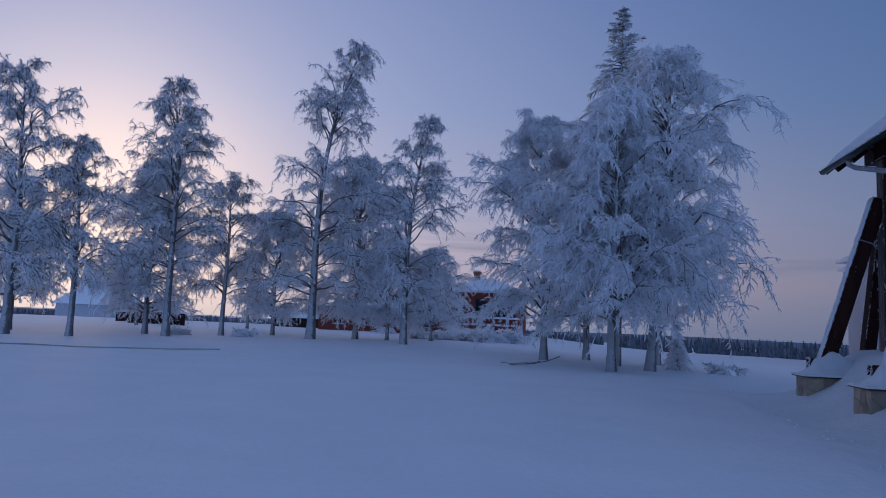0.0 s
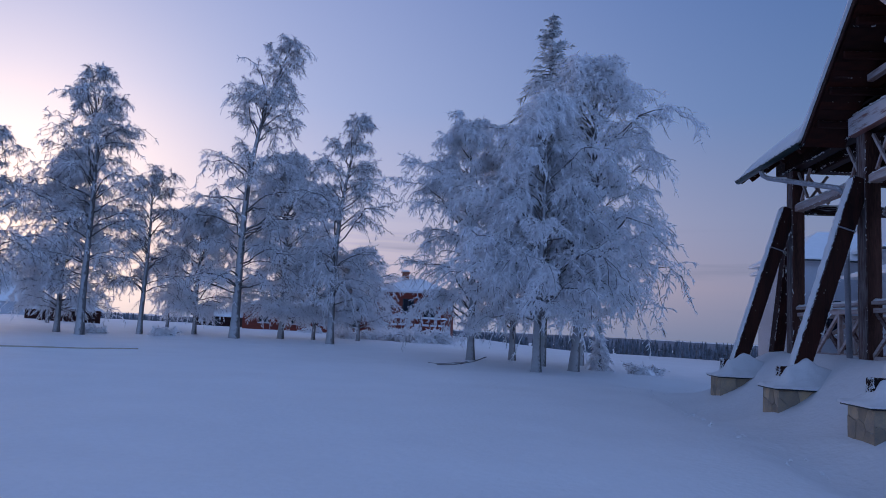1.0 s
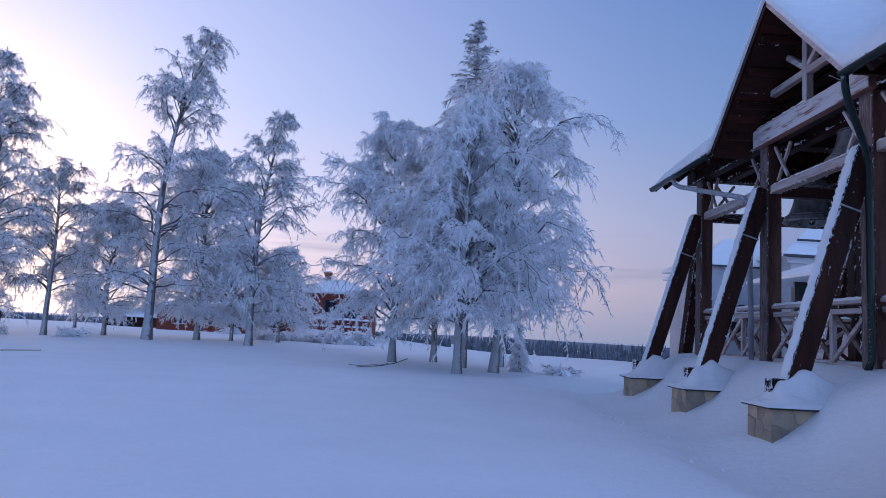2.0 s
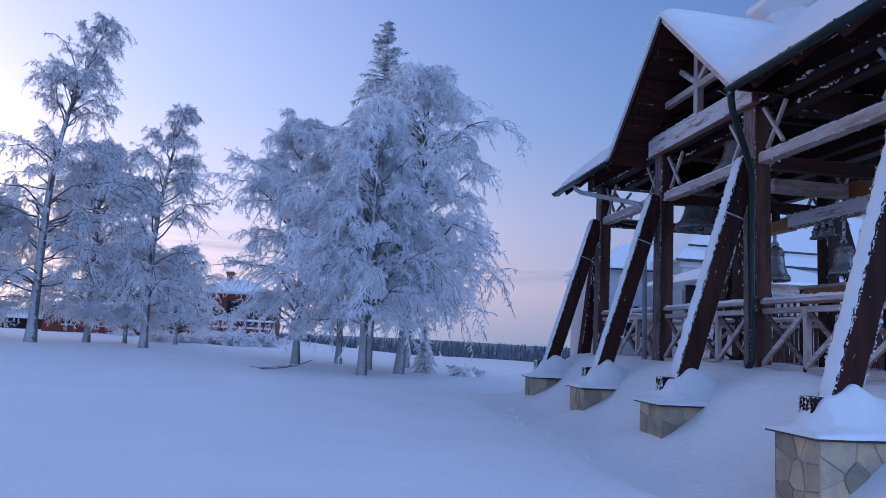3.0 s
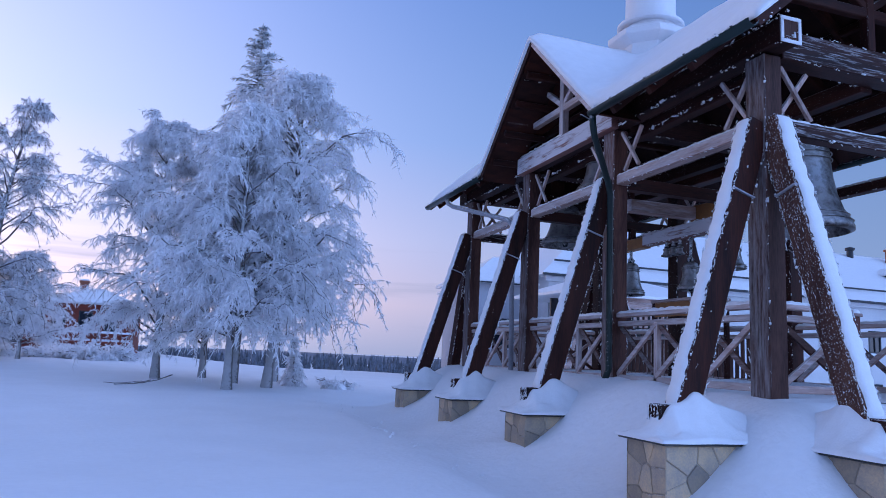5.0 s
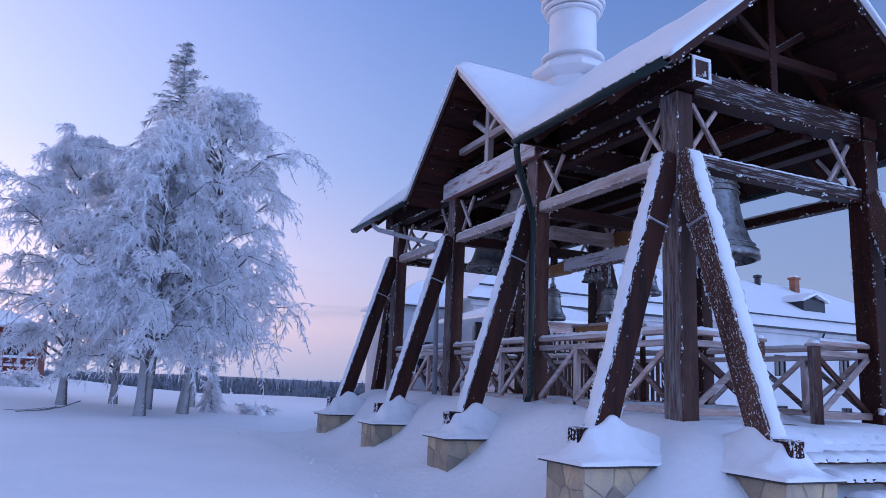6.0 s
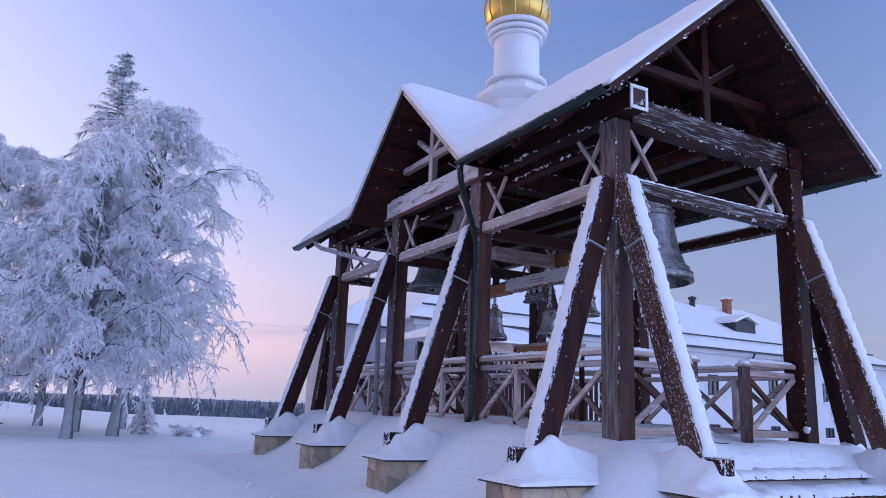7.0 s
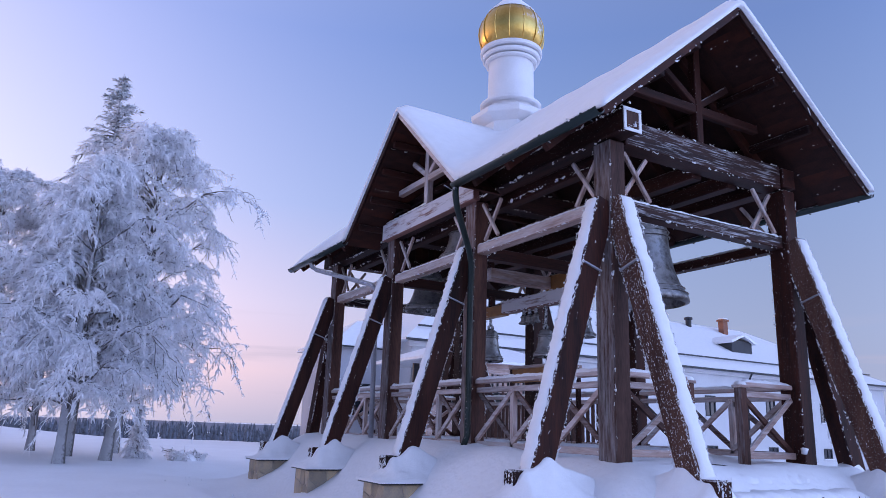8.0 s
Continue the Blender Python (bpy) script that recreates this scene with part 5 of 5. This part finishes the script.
# ---- far forest on the plain ----
def far_forest():
    rng = np.random.default_rng(77)
    Vs, Fs, o = [], [], 0
    for band, (d0, d1, count, hh) in enumerate(((150, 190, 260, 5.5), (210, 300, 1500, 8.0), (330, 560, 2600, 9.0))):
        az = rng.uniform(math.radians(-60), math.radians(75), count)
        d = rng.uniform(d0, d1, count)
        x, y = -6 + d * np.sin(az), -6.4 + d * np.cos(az)
        h = hh * rng.uniform(0.75, 1.12, count)
        z = ground(x, y) - 0.3
        for i in range(count):
            tiers = 4 if band < 2 else 3
            r = h[i] * rng.uniform(0.13, 0.19)
            for t in range(tiers):
                zb, zt = h[i] * (0.08 + 0.82 * t / tiers), h[i] * min(1.0, 0.08 + 0.82 * (t + 1.55) / tiers)
                rr = r * (1 - 0.85 * t / tiers)
                a = 2 * np.pi * (np.arange(7) / 7 + rng.random())
                rad = rr * rng.uniform(0.7, 1.25, 7)
                ring = np.stack([x[i] + rad * np.cos(a), y[i] + rad * np.sin(a), np.full(7, z[i] + zb)], 1)
                tip = np.array([[x[i], y[i], z[i] + zt]])
                Vs.append(np.concatenate([ring, tip]))
                k = np.arange(7)
                Fs.append(np.stack([k, (k + 1) % 7, np.full(7, 7)], 1) + o)
                o += 8
    tagged(new("far_forest", np_mesh("far_forest", np.concatenate(Vs), np.concatenate(Fs), FAR_NEEDLE)), "dark snowy conifer forest on the distant plain", "forest", kind="stuff")
    # a long wooded rise behind it
    n = 160
    az = np.linspace(math.radians(-70), math.radians(85), n)
    rows = []
    for d, zz in ((620, -11.0), (760, -6.5), (1000, -4.0), (1300, -4.5), (1500, -14.0)):
        w = 1.2 * np.sin(7 * az + 0.01 * d) + 0.6 * np.sin(19 * az + d)
        rows.append(np.stack([-6 + d * np.sin(az), -6.4 + d * np.cos(az), zz + w * (zz > -9)], 1))
    V = np.concatenate(rows)
    i = np.arange(len(rows) - 1)[:, None] * n + np.arange(n - 1)[None]
    F = np.stack([i, i + 1, i + n + 1, i + n], -1).reshape(-1, 4)
    tagged(new("backdrop_ridge", np_mesh("backdrop_ridge", V, F, RIDGE, True)), "long low wooded ridge on the horizon", "hill", kind="structure")


# the distance haze is put into the ridge's pale blue colour
RIDGE = material("haze_tinted_ridge", (0.11, 0.13, 0.17), 0.95, second=(0.17, 0.19, 0.24), scale=0.02, fine=0.2, bump=0.0, stretch=(1, 1, 6))
far_forest()


# ---- houses ----
def window(parent, x, z, w, h, mat_frame, cols=2, rows=3, name="window", deep=0.12):
    """A window in a wall whose outer face is y = 0, outside towards -y."""
    wdw = thing(name, (x, 0, z))
    wdw.parent = parent
    f = 0.07
    for nm, b in (("jamb", (-w / 2, -w / 2 + f, 0, h)), ("jamb", (w / 2 - f, w / 2, 0, h)), ("head", (-w / 2 + f, w / 2 - f, h - f, h)), ("sill_rail", (-w / 2 + f, w / 2 - f, 0, f))):
        part(nm, box(b[0], b[1], -0.03, 0.06, b[2], b[3]), mat_frame, wdw)
    for c in range(1, cols):
        xx = -w / 2 + w * c / cols
        part("mullion", box(xx - 0.025, xx + 0.025, -0.02, 0.05, f, h - f), mat_frame, wdw)
    part("pane", box(-w / 2 + f, w / 2 - f, 0.03, 0.045, f, h - f), GLASS, wdw)
    part("window_sill", box(-w / 2 - 0.08, w / 2 + 0.08, -0.12, 0.0, -0.07, -0.005), SNOW_FINE, wdw, "ledge with snow")
    return wdw


def wall_with_openings(x0, x1, z0, z1, holes, thick=0.4):
    """Wall in the plane y = 0 .. thick with rectangular holes (x, z, w, h)."""
    bm = bmesh.new()
    xs = sorted({x0, x1, *[h[0] - h[2] / 2 for h in holes], *[h[0] + h[2] / 2 for h in holes]})
    zs = sorted({z0, z1, *[h[1] for h in holes], *[h[1] + h[3] for h in holes]})
    grid = {}

    def solid(i, k):
        if not (0 <= i < len(xs) - 1 and 0 <= k < len(zs) - 1):
            return False
        cx, cz = (xs[i] + xs[i + 1]) / 2, (zs[k] + zs[k + 1]) / 2
        return not any(abs(cx - h[0]) < h[2] / 2 and h[1] < cz < h[1] + h[3] for h in holes)

    def v(i, y, k):
        key = (i, y, k)
        if key not in grid:
            grid[key] = bm.verts.new((xs[i], y, zs[k]))
        return grid[key]
    for i in range(len(xs) - 1):
        for k in range(len(zs) - 1):
            if not solid(i, k):
                continue
            bm.faces.new((v(i, 0, k), v(i + 1, 0, k), v(i + 1, 0, k + 1), v(i, 0, k + 1)))
            bm.faces.new((v(i, thick, k), v(i, thick, k + 1), v(i + 1, thick, k + 1), v(i + 1, thick, k)))
            if not solid(i - 1, k):
                bm.faces.new((v(i, 0, k), v(i, 0, k + 1), v(i, thick, k + 1), v(i, thick, k)))
            if not solid(i + 1, k):
                bm.faces.new((v(i + 1, 0, k), v(i + 1, thick, k), v(i + 1, thick, k + 1), v(i + 1, 0, k + 1)))
            if not solid(i, k - 1):
                bm.faces.new((v(i, 0, k), v(i, thick, k), v(i + 1, thick, k), v(i + 1, 0, k)))
            if not solid(i, k + 1):
                bm.faces.new((v(i, 0, k + 1), v(i + 1, 0, k + 1), v(i + 1, thick, k + 1), v(i, thick, k + 1)))
    return bm


def hip_roof(x0, x1, y0, y1, z, rise, over, hip, thick=0.12):
    bm = bmesh.new()
    a = [(x0 - over, y0 - over, z), (x1 + over, y0 - over, z), (x1 + over, y1 + over, z), (x0 - over, y1 + over, z)]
    ym = (y0 + y1) / 2
    r = [(x0 + hip, ym, z + rise), (x1 - hip, ym, z + rise)]
    lo = [bm.verts.new(p) for p in a]
    up = [bm.verts.new((p[0], p[1], p[2] + thick)) for p in a]
    t = [bm.verts.new((p[0], p[1], p[2] + thick)) for p in r]
    bm.faces.new(lo[::-1])
    for i in range(4):
        bm.faces.new((lo[i], lo[(i + 1) % 4], up[(i + 1) % 4], up[i]))
    bm.faces.new((up[0], up[1], t[1], t[0])), bm.faces.new((up[2], up[3], t[0], t[1]))
    bm.faces.new((up[1], up[2], t[1])), bm.faces.new((up[3], up[0], t[0]))
    return bm


def chimney(parent, x, y, z0, z1, w, mat):
    c = part("chimney", box(x - w / 2, x + w / 2, y - w / 2, y + w / 2, z0, z1), mat, parent, "brick chimney")
    part("chimney_cap", box(x - w / 2 - 0.08, x + w / 2 + 0.08, y - w / 2 - 0.08, y + w / 2 + 0.08, z1, z1 + 0.14), mat, c)
    part("snow_cap", box(x - w / 2 - 0.03, x + w / 2 + 0.03, y - w / 2 - 0.03, y + w / 2 + 0.03, z1 + 0.14, z1 + 0.26, 0.04), SNOW_FINE, c)


# long white monastery building behind the bell tower
WB = thing("white_building", (0, 25.6, 0), "long white plastered two-storey building with a snowy hipped roof", "building")
bx0, bx1, bdep, beave, bbase = 10.4, 51.0, 15.0, 4.55, -4.5
upper = [(x, 1.65, 0.95, 1.3) for x in np.arange(14.2, 50, 5.85)]
lower = [(x, -0.80, 0.95, 0.68) for x in np.arange(14.2, 50, 5.85)]
part("wall", wall_with_openings(bx0, bx1, bbase, beave, upper + lower), PLASTER, WB)
part("wall", box(bx0, bx0 + 0.4, 0.402, bdep, bbase, beave), PLASTER, WB)
part("wall", box(bx1 - 0.4, bx1, 0.402, bdep, bbase, beave), PLASTER, WB)
part("wall", box(bx0 + 0.402, bx1 - 0.402, bdep - 0.4, bdep, bbase, beave), PLASTER, WB)
# the shade of the rooms is put into this sheet's near-black colour
part("inner_wall", box(bx0 + 0.5, bx1 - 0.5, 0.9, 1.0, bbase, beave - 0.1), DARK, WB, "near-black sheet painted as the shade of rooms behind the panes")
part("cornice", box(bx0 - 0.25, bx1 + 0.25, -0.25, -0.003, beave - 0.28, beave - 0.02), PLASTER, WB)
part("gutter_line", box(bx0 - 0.62, bx1 + 0.62, -0.66, -0.55, beave - 0.04, beave + 0.06), DARK, WB, "dark eaves gutter")
rf = part("roof", hip_roof(bx0, bx1, 0, bdep, beave, 4.3, 0.6, 6.5), SNOW_FINE, WB, "roof under smooth snow")
part("snow_guard", box(bx0 + 0.6, bx1 - 0.6, 0.55, 0.59, beave + 0.86, beave + 0.96), DARK, rf, "thin rail along the snowy roof")
for x, z, w, h in upper:
    window(WB, x, z, w, h, DARK)
for x, z, w, h in lower:
    window(WB, x, z, w, h, DARK, cols=2)
for x in (19.0, 35.2, 47.0):
    part("downpipe", pipe([(x, -0.55, beave - 0.05), (x, -0.35, beave - 0.4), (x, -0.1, beave - 0.7), (x, -0.1, bbase)], 0.06, 8), DARK, WB)
part("downpipe", pipe([(bx1 + 0.55, -0.55, beave), (bx1 + 0.6, -0.5, beave - 0.4), (bx1 + 0.2, -0.15, beave - 1.3), (bx1 + 0.1, -0.1, bbase)], 0.07, 8), DARK, WB)
chimney(WB, 41.2, 6.4, beave + 3.2, beave + 4.75, 0.5, BRICK)
part("vent", lathe([(0.22, 0), (0.22, 0.8), (0.32, 0.85), (0.32, 1.0), (0, 1.1)], 14, at=(38.0, 7.0, beave + 3.8)), DARK, WB)
dm = thing("dormer", (38.3, 2.5, beave + 1.35))
dm.scale = (1.25, 1.0, 1.2)
dm.parent = WB
part("front", box(-0.85, 0.85, 0, 0.1, 0, 1.05), DARK, dm, "dark dormer front")
part("cheek", box(-0.85, -0.75, 0.1, 2.2, 0, 1.0), DARK, dm)
part("cheek", box(0.75, 0.85, 0.1, 2.2, 0, 1.0), DARK, dm)
for s in (-1, 1):
    part("dormer_roof", beam((s * 1.05, 1.0, 0.95), (0, 1.0, 1.4), 2.5, 0.14, 0), SNOW_FINE, dm)
# lower wing and glazed porch at its near end
WG = thing("building_wing", (7.2, 27.6, 0), "low grey-white wing with a snowy pitched roof", "building")
wu = [(x, 0.9, 1.0, 1.5) for x in (1.6,)]
part("wall", wall_with_openings(0, 3.18, -4.5, 4.15, wu), PLASTER_GREY, WG)
part("wall", box(0, 3.18, 0.402, 4.5, -4.5, 4.15), PLASTER_GREY, WG)
part("roof", hip_roof(0, 5.6, 0, 4.5, 4.15, 1.6, 0.4, 2.0), SNOW_FINE, WG, "roof under smooth snow")
part("gutter_line", box(-0.4, 3.1, -0.46, -0.4, 4.12, 4.2), DARK, WG)
for x, z, w, h in wu:
    window(WG, x, z, w, h, DARK)
PO = thing("porch", (8.6, 20.4, 0), "glazed timber porch with slatted parapet and snowy roof", "porch")
part("parapet", box(0, 7.6, 0, 0.12, -4.0, 1.3), PALE_WOOD, PO)
for k in range(26):
    part("slat", box(0.15 + 0.28 * k, 0.29 + 0.28 * k, -0.05, -0.003, 1.95, 2.75), PALE_WOOD, PO)
part("band", box(0, 7.6, -0.02, 0.12, 2.75, 3.2), PALE_WOOD, PO)
for k in range(5):
    part("porch_post", box(1.85 * k, 1.85 * k + 0.16, 0.0, 0.16, 1.302, 2.748), WOOD_RIMED, PO)
# another near-black sheet, painted shade for the inside of the porch
part("inner_wall", box(0.1, 7.5, 1.6, 1.7, -4, 3.1), DARK, PO, "near-black sheet painted as the shade inside the porch")
part("roof", hip_roof(0, 7.6, 0, 4.8, 3.2, 0.9, 0.3, 2.0), SNOW_FINE, PO, "roof under smooth snow")

# red house among the trees
RH = thing("red_house", (-25.8, 47.5, 0), "two-storey red brick house with balconies and a snowy roof", "house")
ru = [(x, 1.0, 0.85, 1.3) for x in (11.3, 12.9, 14.5)]
rg = [(x, -0.75, 0.8, 0.7) for x in (11.3, 14.5)]
part("wall", wall_with_openings(10.2, 15.8, -1.2, 2.75, ru + rg), RED_WALL, RH)
part("wall", box(10.2, 15.8, 0.402, 9, -1.2, 2.75), RED_WALL, RH)
for x, z, w, h in ru + rg:
    window(RH, x, z, w, h, DARK)
part("roof", hip_roof(10.2, 15.8, 0, 9, 2.75, 1.25, 0.5, 2.4), SNOW_FINE, RH, "roof under thick snow")
part("snow_crust", snow_strip((9.8, -0.52, 2.84), (16.2, -0.52, 2.84), 0.35, 0.2, 15), SNOW_FINE, RH, "", True, "stuff")
chimney(RH, 12.0, 4.6, 3.7, 4.5, 0.5, BRICK)
bal = part("balcony", box(9.9, 15.9, -1.0, -0.003, 0.15, 0.3), RED_WALL, RH)
part("balcony_rail", box(9.9, 15.9, -1.0, -0.93, 0.75, 0.83), RED_WALL, bal)
for k in range(11):
    part("baluster", box(9.92 + 0.59 * k, 10.0 + 0.59 * k, -0.99, -0.94, 0.302, 0.748), RED_WALL, bal)
part("snow_crust", snow_strip((9.8, -0.96, 0.825), (16.0, -0.96, 0.825), 0.2, 0.14, 5), SNOW_FINE, bal, "", True, "stuff")
part("snow_crust", snow_strip((9.8, -0.6, 0.298), (16.0, -0.6, 0.298), 0.7, 0.16, 6), SNOW_FINE, bal, "", True, "stuff")
for x in (10.1, 12.9, 15.7):
    part("pillar", box(x - 0.12, x + 0.12, -0.97, -0.73, -1.2, 0.148), RED_WALL, RH)
ra = [(x, 0.0, 0.8, 0.8) for x in (2.0, 4.4, 6.8, 8.8)]
part("annex_wall", wall_with_openings(0.3, 10.198, -1.2, 1.25, ra), RED_WALL, RH, "low red annex")
part("annex_wall", box(0.3, 10.198, 0.402, 6, -1.2, 1.25), RED_WALL, RH)
for x, z, w, h in ra:
    window(RH, x, z, w, h, DARK)
part("annex_roof", hip_roof(0.3, 10.198, 0, 6, 1.25, 0.7, 0.2, 1.8), SNOW_FINE, RH, "annex roof under snow")
for x in (10.26, 15.74):
    part("corner_board", box(x - 0.07, x + 0.07, -0.05, -0.004, -1.2, 2.72), PALE_WOOD, RH, "pale corner board")

# dark sheds and a fence further off
for i, (x, y, w, d, h) in enumerate(((-40.5, 44, 4.0, 3, 0.9), (-33.0, 56, 4, 3, 1.0))):
    sh = thing("shed", (x, y, ground_at(x, y) - 0.2), "weathered dark shed with a snowy roof", "shed", "far sheds")
    part("wall", box(0, w, 0, d, 0, h), WOOD, sh)
    part("roof", hip_roof(0, w, 0, d, h, 0.6, 0.2, 0.2), SNOW_FINE, sh)
    part("door", box(w * 0.4, w * 0.4 + 0.9, -0.04, -0.003, 0, 0.85), DARK, sh)
gh = thing("far_house", (-74, 80, ground_at(-74, 80) - 0.2), "pale grey house with a steep roof beyond the trees", "house")
part("wall", box(0, 8, 0, 8, 0, 3.2), PLASTER_GREY, gh)
part("roof", hip_roof(0, 8, 0, 8, 3.2, 4.0, 0.4, 3.6), SNOW_FINE, gh)
fx = thing("fence", (-35.5, 38, ground_at(-34, 38)), "low dark board fence edged with snow", "fence")
for k in range(10):
    part("board", box(0.42 * k, 0.42 * k + 0.36, 0, 0.03, -0.3, 0.75 + 0.05 * (k % 3)), WOOD, fx)
part("rail", box(0, 4.2, 0.03, 0.08, 0.45, 0.53), WOOD, fx)
part("snow_crust", snow_strip((0, 0.02, 0.78), (4.2, 0.02, 0.78), 0.1, 0.08, 9), SNOW_FINE, fx, "", True, "stuff")

# added grey strip standing in for the shaded edge of a track in the snow
edge = thing("track_shade_strip", (0, 0, 0), "added grey strip in place of the shaded edge of a track in the snow", "edging")
prev = None
for k in range(21):
    x = -30.0 + 0.65 * k
    y = 11.9 + 0.62 * (x + 21.8)
    here = Vector((x, y, ground_at(x, y) + 0.012))
    if prev:
        part("edging_board", beam(prev, here, 0.05, 0.05, 0), MORTAR, edge)
    prev = here

# crumbled snow along the trodden trench beside the footings
def snow_crumbs():
    rng = random.Random(91)
    bm = bmesh.new()
    for k in range(70):
        y = rng.uniform(-5.5, 12.5)
        x = -2.55 + rng.gauss(0, 0.22) + 0.12 * math.sin(0.9 * y)
        if y < -1.0:
            x = -2.3 + 0.55 * (-1.0 - y) + rng.gauss(0, 0.3)
        r = rng.uniform(0.008, 0.026) * (1.4 if rng.random() < 0.1 else 1)
        m = Matrix.Translation((x, y, ground_at(x, y) + 0.25 * r)) @ Euler((rng.random() * 3, rng.random() * 3, rng.random() * 3)).to_matrix().to_4x4() @ Matrix.Diagonal((r * rng.uniform(0.8, 1.5), r, r * rng.uniform(0.6, 1.0), 1))
        bmesh.ops.create_icosphere(bm, subdivisions=1, radius=1, matrix=m)
    tagged(new("snow_crumbs", finish("snow_crumbs", bm, SNOW_FINE)), "small crumbled lumps of snow along a trodden trench", "snow", kind="stuff")


snow_crumbs()
